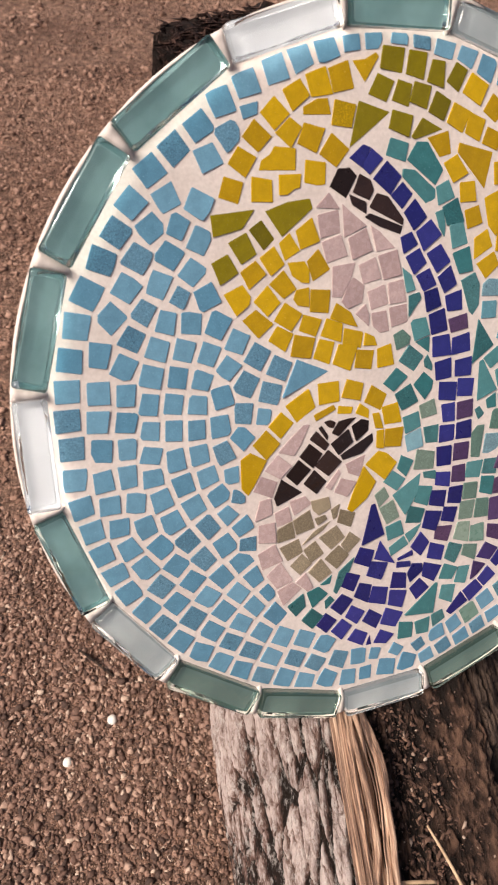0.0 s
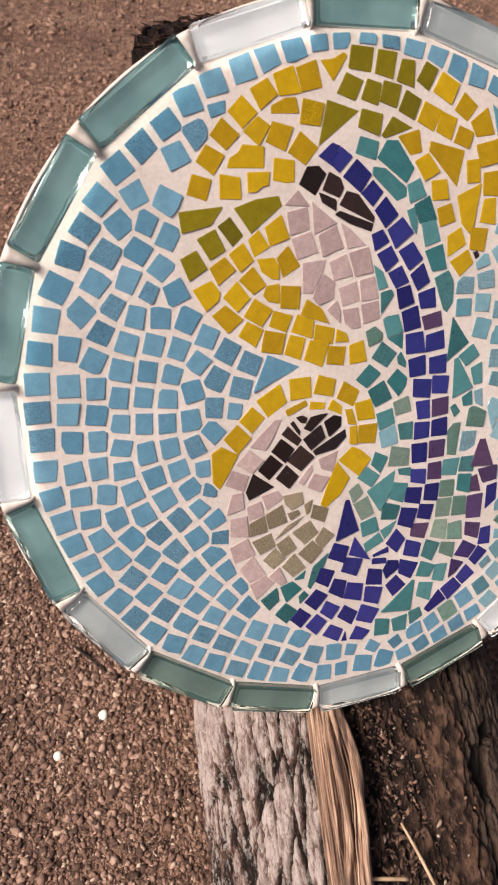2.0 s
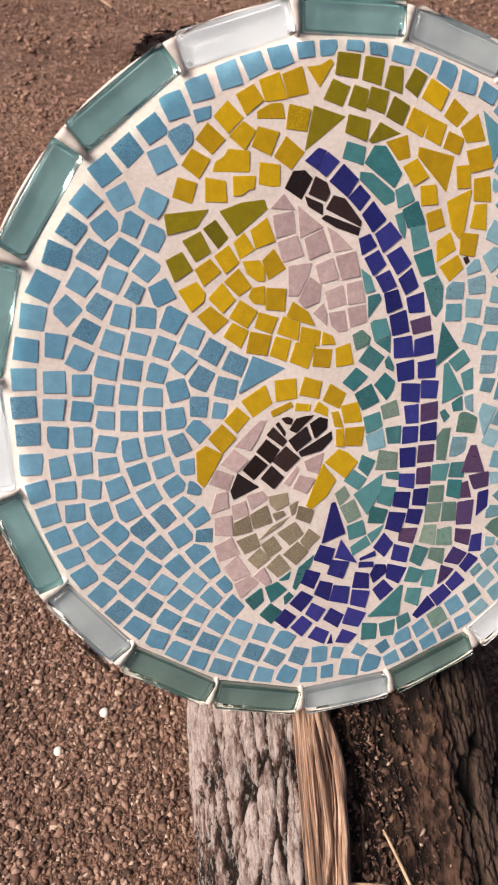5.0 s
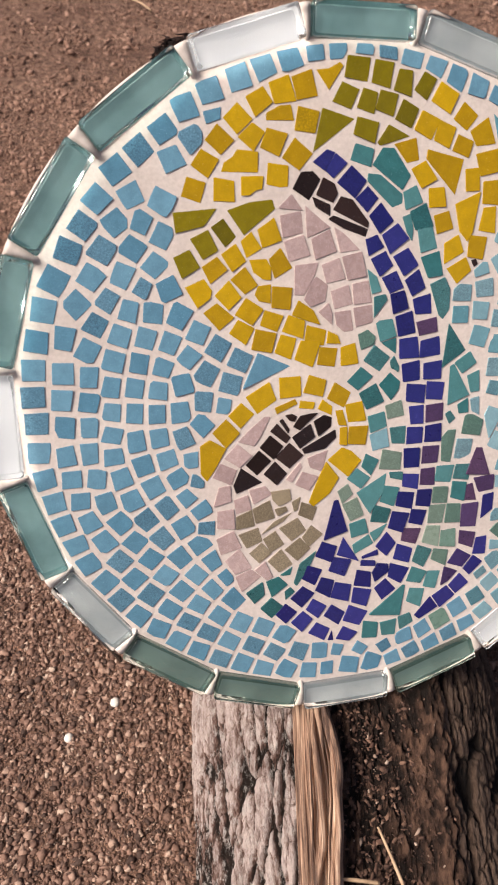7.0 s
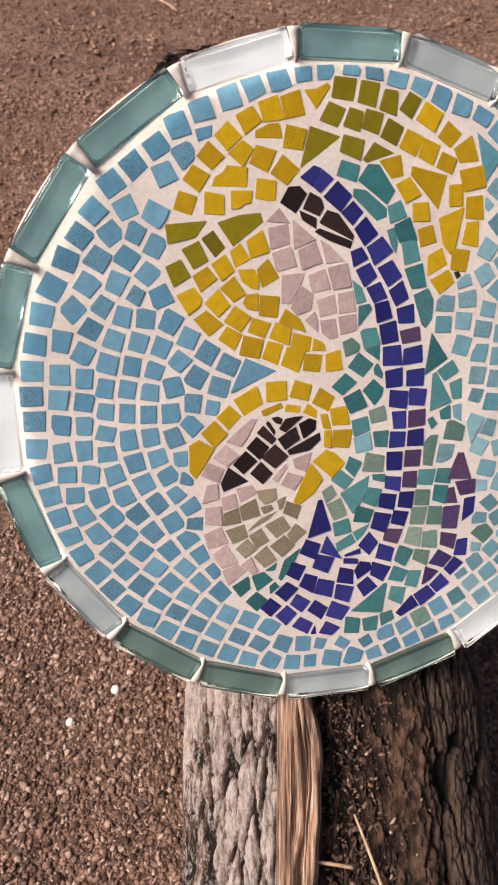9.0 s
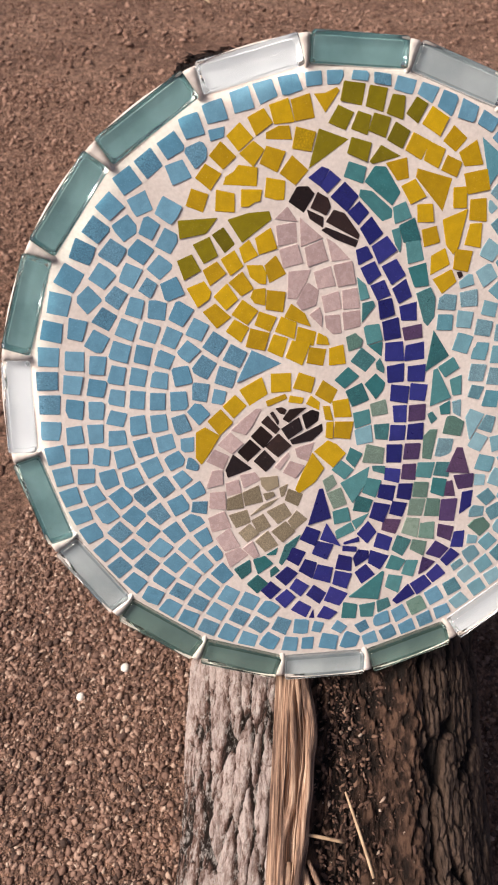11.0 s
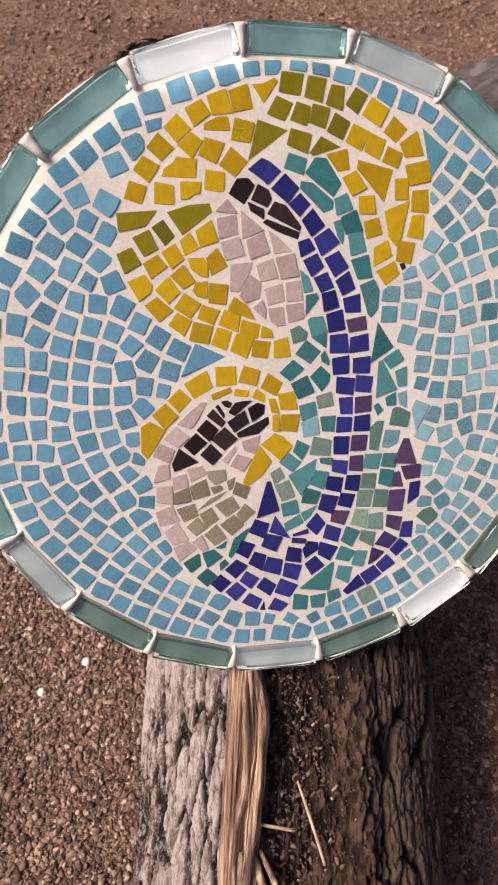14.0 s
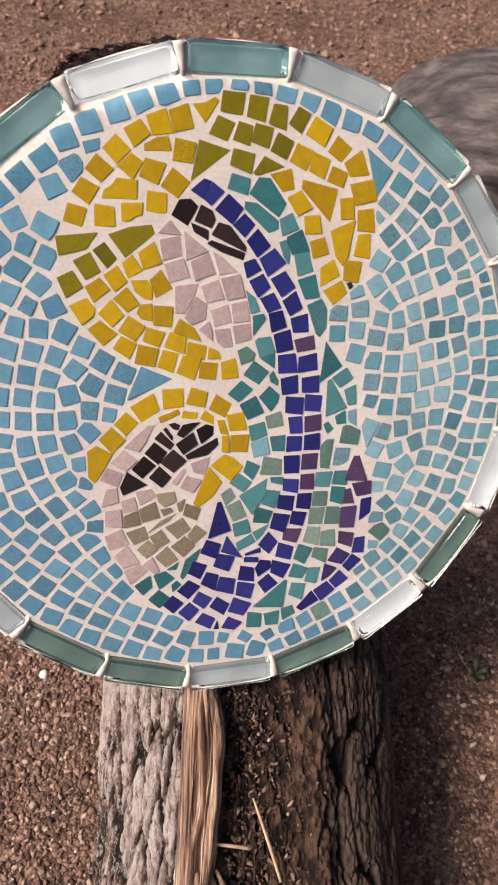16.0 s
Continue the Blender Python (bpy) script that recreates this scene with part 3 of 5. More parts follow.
lay("blue", (20.3, 133, 0.75), (9.4, 133.5, 0.75), (0.3, 133.9, 0.75), (-10, 132.8), (-20.1, 131.1), (-30, 128.3), (-41.6, 124.7), (-51.7, 120.5), (-60.8, 113.9), (-71, 108.6), (-80.6, 102.7), (-89.2, 93.6), (-96.5, 85.3), (-103.4, 77.6), (-111, 67.7), (-117.1, 57.9), (-121.9, 46.8), (-125.8, 36.5), (-128.2, 26.1), (-129.2, 16), (-131.2, 3.9), (-131.4, -7.3), (-129.7, -17.6), (-128.6, -28.5), (-126, -37.8), (-123, -47.4), (-117.7, -57.4), (-113.2, -67.1), (-108, -76.8), (-99.9, -84.8))
lay("blue", (-92.8, -93.7), (-85.2, -100.9), (-75.8, -108.2), (-66.5, -113.3), (-57, -119.1), (-46.6, -122.5), (-36, -127), (-27.7, -128.1, 0.8), (-16, -129.7), (-5, -131.9), (6.3, -133.9), (15, -130.9), (26.3, -129.7), (35.8, -127.6), (45.7, -125.7), (-41.3, 116.1, 0.8), (-51.1, 109.9), (-59.4, 104.4), (-76.9, 93.5), (-84.8, 85), (-91.5, 76), (-97.1, 66.7), (-104.7, 57.6), (-111.7, 46.1), (-115, 32.7), (-117.8, 23), (-119, 11.9), (-120.9, -0.1), (-121.3, -9.8), (-120.1, -19.5))
lay("blue", (-118.5, -28.9), (-114.3, -39.3), (-109.8, -49.4), (-105.7, -59.2), (-100.8, -68), (-94, -77.8), (-86.8, -85.5), (-79.1, -93.4), (-70.7, -100.7), (-60, -105.6), (-51.2, -112.6), (-39.5, -115.8), (-29.5, -118), (-21.6, -119.8, 0.7), (-9.9, -122.6, 0.7), (2.1, -124.8, 0.7), (12.8, -122.7), (22.9, -121.7), (41.3, -114.7), (-66.2, 89.3), (-74.7, 83.4), (-79.7, 74.7), (-85.3, 65.4), (-93.2, 57), (-99.5, 49.3), (-104.7, 40.4), (-105.9, 29.7), (-108.2, 19.8), (-110, 10.3), (-112.6, -0.6))
lay("blue", (-111.8, -11.7), (-110.8, -22.8), (-106.6, -32.7), (-102.1, -43.1), (-97.1, -51.3), (-92.4, -60.9), (-87, -70.3), (-81.4, -78.8), (-72.9, -87.2), (-64.2, -92.9), (-54.4, -98.6), (-45.4, -104.5), (-68.5, 78), (-72.9, 67), (-79.1, 60, 0.85), (-86.3, 52), (-90.9, 43.5), (-95.4, 34), (-98.6, 24.4), (-100.3, 13.8), (-102.3, 5), (-103.6, -3.9), (-102.4, -13.4), (-99.6, -24.1), (-95.6, -33.9), (-91.2, -44), (-85.2, -54.5), (-79.2, -64.2), (-73.2, -72.4), (-65.3, -80.2))
lay("blue", (-69.8, 58), (-77.1, 49.9), (-81.6, 40.6), (-85.6, 31.3), (-89.7, 22), (-91.6, 12.2), (-93, 0.3), (-92.1, -10.4), (-90.4, -20.3), (-86.1, -30.3), (-80.8, -40.9), (-75.5, -51.1), (-72.1, -59.2), (-67.7, -69.5, 0.8), (-67.2, 46.8), (-72.7, 36.7), (-77.5, 28.3), (-80.7, 19.3), (-83, 10.2), (-84.3, -0.4), (-82.7, -10), (-79.3, -19), (-77.4, -28.2), (-72.2, -35.6), (-71.4, -43.8), (-61, 38.9), (-66.3, 30.3), (-70.6, 19.8), (-73.9, 8.5), (-73.8, -1.9))
lay("blue", (-72.5, -12.5, 0.75), (-72.4, -22.5, 0.8), (-54, 31.7), (-60.6, 22.3), (-63.2, 10.6), (-66.3, 1.6), (-46.1, 25), (-51.1, 16.4), (-56, 7.9, 0.8), (29.4, 130.5, 0.8), (39.9, 128.5), (48.9, 123.9), (57.5, 118.8), (66.5, 115.1), (76.1, 110.9), (83.2, 102.8), (92.4, 96.8), (99.3, 87.6))
lay("indigo", (55.3, -85.1), (51.2, -94.1))
lay("sage", (31.7, -118.4), (55.4, -24.1), (67.1, -79.8))
lay("aqua", (105.9, 79.7), (111.5, 72.9), (117, 64.1), (122.3, 55.8), (125.5, 47.4), (129, 41.2), (87.4, 86.7), (95.7, 78.6), (102, 70.5), (106.8, 62.2), (113.7, 51.2), (117, 42.9, 0.8), (80.3, 79.3), (89.1, 71.4), (95.4, 63.7), (102.9, 53.4), (106.4, 44.5, 0.8), (76.6, 75, 0.6), (81.3, 65.9), (86.1, 58.8), (93.3, 51.5), (75.5, 55.3), (82.6, 49.7), (73.5, 45.2), (86.7, 40.7), (96.1, 42.6), (116.9, 38.2), (129, 34.3), (79.5, 37.1))
lay("aqua", (63.6, 43.9, 0.8), (64.7, 35.5), (54.2, 35.1), (53, 26.7), (61.8, 26.6), (61.1, 15.4), (74.9, 29.2), (83, 27.9), (91, 30), (99.4, 30.6), (109.2, 30.4), (120.9, 28.5), (130.5, 27.1), (71.6, 21.7), (81, 17.5), (91.5, 19.8), (102.6, 20.1), (112.9, 20.6), (122, 16.6), (130.8, 16), (69.5, 10.4), (78.8, 7.4), (87.8, 6.4), (97.3, 9.7), (105.2, 9.8), (113.3, 11.2), (123.5, 7.5), (131.4, 6.1), (68, 0.2))
lay("aqua", (76.8, -2.9), (86.7, -4.1), (96.9, -2.3), (105.6, -1), (114.9, 1), (124.6, -2.1), (131.7, -4.2), (67.2, -9, 0.8), (74.5, -13.6), (83.9, -15.1), (93.5, -13.1), (104.1, -12.5), (114.8, -8.4), (123.4, -12.6), (131.7, -15.3), (72.3, -25.7), (81.9, -25.9), (90.7, -23.8), (100.7, -24.2), (112.8, -18.3), (122.4, -24), (129.9, -25.7), (67.1, -34.2), (78.1, -36.5), (89.4, -34.6), (98.9, -34.1), (109.6, -27.5), (117.6, -34.5), (128, -36.9), (70.6, -46.5))
lay("aqua", (82.8, -45.4), (93.6, -44.3), (106.9, -38.2), (115.2, -44.5), (124.4, -46.4), (67.7, -54.2, 0.8), (76.9, -54.7), (88.6, -54.8), (101.6, -47.9), (110.3, -52.6), (120.2, -54.7), (71.1, -64.8), (82, -64.1), (98.2, -58.8), (106.3, -62.8), (116.3, -63.4), (91.9, -67), (100.6, -73.2), (111.6, -71.5), (66.1, -71), (75.3, -72.6), (84.7, -74.7), (91.7, -82), (105, -79.5), (78.3, -82.5), (85.1, -88.1), (97.3, -88.7), (62.7, -85.9, 0.8), (71.6, -89.1), (77.3, -96.3))
lay("aqua", (90.5, -97.2), (62.2, -94.2), (69.1, -101.4), (82.8, -103.2), (54.7, -98.4, 0.8), (59.3, -105.7), (73.8, -109.5), (51.6, -111.6), (65.1, -114.2), (54.8, -120.2))
cut("blue", (-38.1, 26.6), (-25.3, 18.6), (-46.6, 13.1))
cut("aqua", (72.6, 103.5), (83.7, 93.1), (75.3, 83.4))
cut("aqua", (61.4, -20.9), (64, -17), (71.1, -20.8), (63, -32.4))
cut("gold", (-31.9, 120.1), (-27.0, 113.6), (-33.7, 109.1), (-38.1, 115.5))
cut("gold", (-40.7, 113.8), (-35.0, 107.3), (-41.0, 102.8), (-46.2, 108.8))
cut("gold", (-48.2, 106.0), (-41.9, 101.4), (-47.3, 95.3), (-53.0, 100.9))
cut("gold", (-55.2, 97.1), (-48.3, 94.0), (-51.6, 87.1), (-58.5, 90.5))
cut("gold", (-45.0, 95.5), (-37.4, 93.1), (-38.3, 85.6), (-46.5, 87.1))
cut("gold", (-34.5, 94.4), (-25.7, 93.3), (-27.0, 88.7), (-29.4, 88.6), (-32.2, 87.1), (-35.4, 87.5))
cut("gold", (-28.6, 121.6), (-21.4, 124.3), (-18.3, 118.5), (-25.8, 114.2))
cut("gold", (-19.1, 125.3), (-11.0, 127.1), (-9.1, 117.8), (-17.8, 117.8))
cut("gold", (-10.0, 126.3), (-1.8, 128.0), (-0.5, 118.6), (-8.9, 118.1))
cut("gold", (-21.5, 115.1), (-15.8, 117.1), (-11.6, 116.8), (-11.0, 111.3), (-21.8, 112.6))
cut("gold", (-8.7, 116.1), (-0.6, 113.2), (-3.3, 105.8), (-11.3, 107.8))
cut("gold", (-27.2, 112.6), (-22.9, 108.7), (-28.3, 102.5), (-33.6, 108.3))
cut("gold", (-21.9, 110.1), (-14.0, 107.0), (-18.6, 99.3), (-25.6, 103.6))
cut("gold", (-11.5, 105.3), (-5.1, 98.7), (-11.4, 93.4), (-17.6, 98.9))
cut("gold", (-41.8, 97.0), (-40.2, 100.2), (-36.6, 101.7), (-34.6, 104.0), (-29.7, 102.9), (-26.6, 102.1), (-27.8, 94.9))
cut("gold", (-23.3, 97.8), (-15.4, 95.7), (-16.7, 88.2), (-20.0, 88.4), (-25.0, 90.2))
cut("olive", (-62.6, 85.2), (-45.9, 84.3), (-51.6, 78.6), (-62.9, 77.7))
cut("olive", (-41.7, 83.0), (-32.6, 84.7), (-23.6, 84.4), (-23.0, 80.9), (-36.7, 73.1))
cut("rose", (-21.7, 80.9), (-15.6, 85.3), (-11.7, 78.6))
cut("black", (-10.7, 92.8), (-5.9, 92.4), (-3.3, 89.1), (-8.8, 82.0), (-14.9, 87.2))
cut("gold", (-0.0, 127.6), (4.9, 127.5), (9.7, 129.2), (10.8, 127.8), (4.1, 120.2))
cut("gold", (50.6, 118.1), (57.7, 112.7), (53.3, 105.9), (45.6, 111.6))
cut("gold", (59.9, 109.7), (65.6, 103.9), (60.2, 98.9), (54.7, 103.9))
cut("gold", (41.7, 108.7), (49.1, 104.5), (44.5, 97.3), (37.6, 102.1))
cut("gold", (48.7, 104.5), (55.7, 100.6), (52.1, 93.1), (45.6, 97.2))
cut("gold", (56.5, 98.1), (63.0, 94.5), (60.3, 88.6), (53.3, 92.3))
cut("gold", (28.7, 97.9), (38.2, 99.1), (38.7, 90.7), (33.4, 90.2))
cut("gold", (42.8, 94.1), (58.2, 88.4), (53.3, 75.4), (41.9, 90.7))
cut("gold", (35.0, 87.8), (41.6, 90.1), (46.1, 82.3), (38.9, 79.8))
cut("gold", (41.9, 79.5), (48.9, 79.0), (49.1, 71.3), (41.6, 71.9))
cut("gold", (43.4, 68.6), (50.3, 69.5), (51.7, 62.3), (44.2, 61.1))
cut("gold", (58.7, 84.6), (65.0, 84.3), (64.5, 75.4), (58.3, 75.9))
cut("gold", (53.3, 71.7), (65.0, 74.8), (60.2, 59.4), (57.6, 56.2), (54.5, 60.6))
cut("gold", (66.0, 68.4), (71.6, 68.2), (70.5, 57.5), (63.0, 59.7))
cut("gold", (61.7, 98.6), (69.9, 102.8), (72.7, 92.5), (64.1, 92.6))
cut("gold", (63.8, 89.7), (74.7, 90.6), (75.6, 81.7), (65.3, 80.9))
cut("gold", (66.4, 78.7), (73.9, 78.5), (73.7, 68.4), (65.5, 70.1))
cut("gold", (58.8, 58.5), (66.9, 56.5), (64.3, 47.6), (57.3, 49.8))
cut("gold", (47.3, 56.9), (54.0, 59.5), (55.9, 52.1), (46.5, 48.5))
cut("gold", (47.6, 46.5), (56.7, 49.9), (58.8, 44.0), (51.7, 39.5))
cut("olive", (12.9, 131.2), (22.0, 129.4), (20.0, 121.1), (10.8, 123.9))
cut("olive", (23.8, 128.7), (31.4, 126.8), (28.8, 117.9), (21.4, 120.8))
cut("olive", (33.4, 124.4), (38.9, 123.1), (37.3, 114.0), (30.2, 117.2))
cut("olive", (43.8, 122.4), (48.6, 119.1), (43.8, 111.9), (38.8, 116.3))
cut("olive", (9.8, 122.5), (16.3, 119.0), (12.1, 112.5), (5.0, 116.1))
cut("olive", (18.0, 119.4), (23.6, 117.1), (21.4, 109.6), (14.5, 112.8))
cut("olive", (24.9, 118.0), (32.1, 115.5), (29.2, 107.8), (22.0, 111.3))
cut("olive", (34.1, 113.7), (40.3, 109.4), (36.3, 102.7), (29.8, 106.9))
cut("olive", (14.5, 109.7), (23.1, 106.5), (20.5, 99.2), (12.1, 103.5))
cut("olive", (0.8, 114.3), (13.2, 108.9), (-4.9, 99.3))
cut("olive", (21.6, 99.3), (27.1, 105.2), (35.6, 99.9), (22.9, 98.1))
cut("olive", (-57.8, 74.8), (-50.3, 77.1), (-47.7, 68.9), (-54.2, 66.4))
cut("olive", (-49.2, 77.8), (-43.8, 80.3), (-39.7, 72.8), (-44.7, 69.7))
cut("olive", (-65.4, 69.0), (-58.7, 71.0), (-55.8, 63.7), (-63.5, 60.7))
cut("teal", (12.6, 100.3), (20.1, 97.2), (18.1, 90.8), (9.8, 94.4))
cut("teal", (23.9, 97.2), (28.7, 96.4), (34.6, 85.4), (30.5, 80.4), (18.9, 91.5))
cut("teal", (16.8, 88.5), (21.8, 87.3), (30.5, 78.8), (29.8, 71.2), (28.4, 71.0), (16.1, 85.8))
cut("teal", (30.8, 79.6), (36.7, 81.4), (39.2, 74.3), (31.3, 72.5))
cut("teal", (33.1, 71.7), (40.5, 74.1), (42.9, 64.4), (34.8, 64.1))
cut("teal", (29.7, 70.1), (33.3, 70.8), (33.9, 64.7), (33.0, 60.0), (31.0, 63.8))
cut("indigo", (0.8, 99.6), (4.0, 98.0), (-0.9, 91.8), (-5.5, 95.8))
cut("indigo", (4.2, 97.7), (8.6, 93.5), (2.1, 88.7), (-0.9, 92.0))
cut("indigo", (10.2, 92.5), (15.8, 86.0), (10.2, 80.0), (3.4, 87.0))
cut("indigo", (16.0, 83.9), (20.0, 78.8), (14.8, 74.0), (10.3, 79.8))
cut("indigo", (21.0, 77.0), (25.8, 69.2), (19.2, 65.1), (15.4, 72.6))
cut("indigo", (20.1, 64.4), (27.5, 68.0), (31.8, 61.3), (22.9, 56.4))
cut("black", (-2.0, 89.7), (2.4, 86.7), (3.3, 82.9), (0.9, 79.7), (-5.7, 83.6))
cut("black", (-7.3, 83.2), (-0.3, 79.2), (-1.0, 74.9), (-6.5, 79.2))
cut("black", (4.5, 81.7), (9.2, 79.7), (15.0, 70.2), (14.3, 68.1), (0.6, 77.1))
cut("black", (0.4, 75.0), (14.3, 67.7), (13.0, 64.8), (4.0, 69.5), (-1.8, 73.9))
cut("gold", (-48.5, 66.7), (-45.1, 61.2), (-52.8, 56.9), (-55.1, 63.8))
cut("gold", (-40.4, 70.4), (-37.3, 63.2), (-43.5, 60.0), (-46.8, 67.3))
cut("gold", (-33.6, 73.9), (-30.4, 67.0), (-37.0, 64.3), (-38.4, 71.0))
cut("gold", (-31.0, 74.2), (-23.7, 77.7), (-21.8, 68.7), (-30.1, 67.1))
cut("gold", (-22.8, 66.1), (-19.0, 57.7), (-26.8, 54.7), (-28.2, 62.4))
cut("gold", (-36.0, 63.5), (-29.0, 62.7), (-27.6, 58.9), (-28.5, 54.4), (-31.5, 55.1), (-35.0, 58.4))
cut("gold", (-38.1, 61.2), (-34.0, 53.3), (-39.8, 50.7), (-44.7, 57.2))
cut("gold", (-34.1, 52.9), (-28.7, 52.8), (-29.8, 45.4), (-34.5, 47.0), (-35.9, 49.7))
cut("gold", (-28.2, 51.9), (-20.1, 50.0), (-22.1, 41.4), (-29.8, 43.6))
cut("gold", (-55.0, 59.3), (-52.6, 54.3), (-53.8, 51.4), (-59.4, 48.5), (-62.9, 57.2))
cut("gold", (-45.3, 57.1), (-41.3, 49.6), (-47.3, 45.6), (-51.9, 52.2))
cut("gold", (-51.5, 49.2), (-45.4, 42.4), (-52.3, 38.3), (-57.5, 46.3))
cut("gold", (-39.5, 49.3), (-33.0, 43.5), (-38.7, 37.9), (-45.1, 43.4))
cut("gold", (-32.7, 43.2), (-25.2, 39.6), (-28.9, 33.6), (-35.6, 37.4))
cut("gold", (-44.0, 41.3), (-37.9, 36.8), (-42.5, 30.7), (-48.6, 36.5))
cut("gold", (-37.5, 36.4), (-29.1, 33.1), (-32.3, 25.5), (-40.6, 28.4))
cut("gold", (-23.1, 39.6), (-16.5, 36.0), (-18.3, 28.8), (-26.8, 33.3))
cut("gold", (-27.4, 32.3), (-21.1, 29.6), (-24.6, 21.2), (-31.2, 25.3))
cut("gold", (-18.1, 44.6), (-12.4, 39.5), (-10.2, 33.2), (-14.8, 35.3), (-21.8, 39.1))
cut("gold", (-19.4, 28.3), (-11.1, 26.0), (-15.9, 16.3), (-23.2, 21.0))
cut("gold", (-16.1, 34.1), (-7.9, 30.6), (-9.9, 24.4), (-17.8, 28.0))
cut("gold", (-7.2, 30.2), (-3.3, 27.6), (-2.4, 23.7), (-8.6, 25.1))
cut("gold", (-11.8, 24.2), (-4.0, 22.1), (-6.3, 14.7), (-13.8, 17.1))
cut("gold", (-2.7, 22.3), (4.0, 23.1), (4.4, 14.1), (-3.5, 14.4))
cut("gold", (-30.7, 14.7), (-21.4, 13.6), (-22.3, 5.1), (-31.5, 5.9))
cut("gold", (-17.7, 13.4), (-10.5, 9.8), (-13.0, 3.0), (-21.2, 6.4))
cut("gold", (-6.9, 8.1), (-0.3, 2.3), (-4.2, -3.8), (-11.3, 1.7))
cut("gold", (-34.4, 2.4), (-25.1, 4.4), (-24.3, 2.1), (-33.8, -0.4))
cut("gold", (-23.0, 3.3), (-16.6, 1.2), (-17.7, -1.5), (-24.0, 0.1))
cut("gold", (-13.2, 1.8), (-9.3, -2.1), (-10.0, -5.9), (-15.9, -1.9))
cut("gold", (-45.9, 9.4), (-35.0, 13.8), (-33.1, 5.6), (-42.1, 1.3))
cut("gold", (-48.1, 7.5), (-43.4, 1.6), (-50.1, -3.4), (-54.4, 3.0))
cut("gold", (-55.4, 1.9), (-50.6, -5.2), (-57.5, -10.5), (-62.2, -2.8))
cut("gold", (-68.1, -7.3), (-63.6, -5.5), (-57.5, -10.6), (-63.7, -18.7), (-67.7, -23.0), (-69.9, -19.3))
cut("gold", (-3.5, -2.6), (4.3, -2.5), (5.3, -11.6), (-3.0, -10.6))
cut("gold", (-8.1, -4.2), (-4.8, -4.6), (-3.7, -12.0), (-7.5, -10.8))
cut("gold", (-2.9, -12.6), (6.0, -14.0), (3.6, -22.3), (-4.2, -20.3))
cut("gold", (-7.0, -12.2), (-3.5, -12.5), (-4.8, -20.7), (-8.1, -19.6))
cut("gold", (-7.0, -21.2), (-3.0, -23.8), (1.0, -29.0), (-5.9, -35.2), (-14.2, -25.6))
cut("gold", (-15.0, -26.0), (-10.2, -34.7), (-15.3, -41.0), (-23.3, -45.3), (-25.2, -43.0), (-21.0, -35.4))
cut("rose", (-21.4, 78.1), (-12.4, 78.6), (-12.7, 70.1), (-21.3, 69.8))
cut("rose", (-10.6, 80.3), (-6.9, 76.3), (-1.5, 70.8), (-11.5, 68.1))
cut("rose", (-21.1, 68.2), (-12.8, 69.5), (-10.9, 61.3), (-20.0, 60.2))
cut("rose", (-9.8, 67.6), (-1.6, 70.0), (0.2, 61.1), (-9.1, 59.3))
cut("rose", (0.3, 70.5), (4.2, 67.4), (10.2, 60.1), (1.8, 60.4))
cut("rose", (-6.7, 56.8), (1.0, 58.4), (2.6, 49.8), (-5.6, 49.2))
cut("rose", (2.2, 58.6), (10.9, 59.4), (11.8, 49.4), (3.6, 49.0))
cut("rose", (-17.9, 58.4), (-8.0, 58.0), (-10.1, 53.4), (-15.6, 46.2), (-19.6, 47.1))
cut("rose", (-9.5, 52.8), (-5.0, 48.5), (-7.1, 42.3), (-13.7, 41.2), (-15.8, 44.5), (-12.0, 51.0))
cut("rose", (-4.2, 45.9), (3.7, 47.2), (4.6, 39.2), (-3.4, 38.4))
cut("rose", (5.3, 47.2), (12.4, 47.5), (13.0, 38.4), (5.1, 38.9))
cut("rose", (-10.4, 38.5), (-5.7, 41.4), (-4.5, 36.9), (-5.3, 32.3))
cut("rose", (-3.6, 37.2), (3.4, 36.8), (3.7, 28.3), (-0.4, 28.5), (-3.3, 31.7))
cut("rose", (4.7, 37.5), (12.9, 37.5), (12.6, 30.2), (4.9, 29.5))
cut("rose", (-52.4, -9.7), (-47.1, -16.0), (-53.1, -20.2), (-59.0, -14.8))
cut("rose", (-61.1, -16.5), (-54.5, -21.0), (-57.8, -27.2), (-65.3, -22.0))
cut("rose", (-52.0, -8.9), (-46.6, -4.9), (-39.3, -0.5), (-36.7, -1.0), (-42.0, -8.4), (-45.6, -12.0))
cut("rose", (-63.3, -26.9), (-58.3, -27.1), (-59.0, -34.4), (-67.0, -35.0))
cut("rose", (-65.7, -37.5), (-58.5, -38.1), (-59.5, -47.3), (-67.2, -45.1))
cut("rose", (-68.3, -50.0), (-60.2, -47.9), (-57.9, -56.8), (-67.6, -57.9))
cut("rose", (-66.3, -61.2), (-59.0, -56.9), (-54.9, -67.5), (-62.8, -68.7))
cut("rose", (-63.0, -69.8), (-55.5, -68.0), (-51.4, -72.8), (-61.3, -77.8))
cut("rose", (-57.9, -34.1), (-51.5, -33.2), (-50.9, -40.0), (-57.9, -40.8))
cut("rose", (-50.7, -31.1), (-43.4, -30.9), (-40.9, -35.3), (-49.7, -38.0))
cut("rose", (-33.9, -30.0), (-26.7, -23.7), (-26.0, -26.0), (-31.6, -32.1))
cut("rose", (-26.3, -28.2), (-19.4, -31.8), (-24.4, -37.5), (-30.2, -33.5))
cut("rose", (-23.3, -22.5), (-13.6, -21.0), (-17.6, -29.9), (-22.5, -27.0))
cut("rose", (-54.0, -68.9), (-48.7, -65.9), (-46.2, -74.3), (-49.1, -75.4))
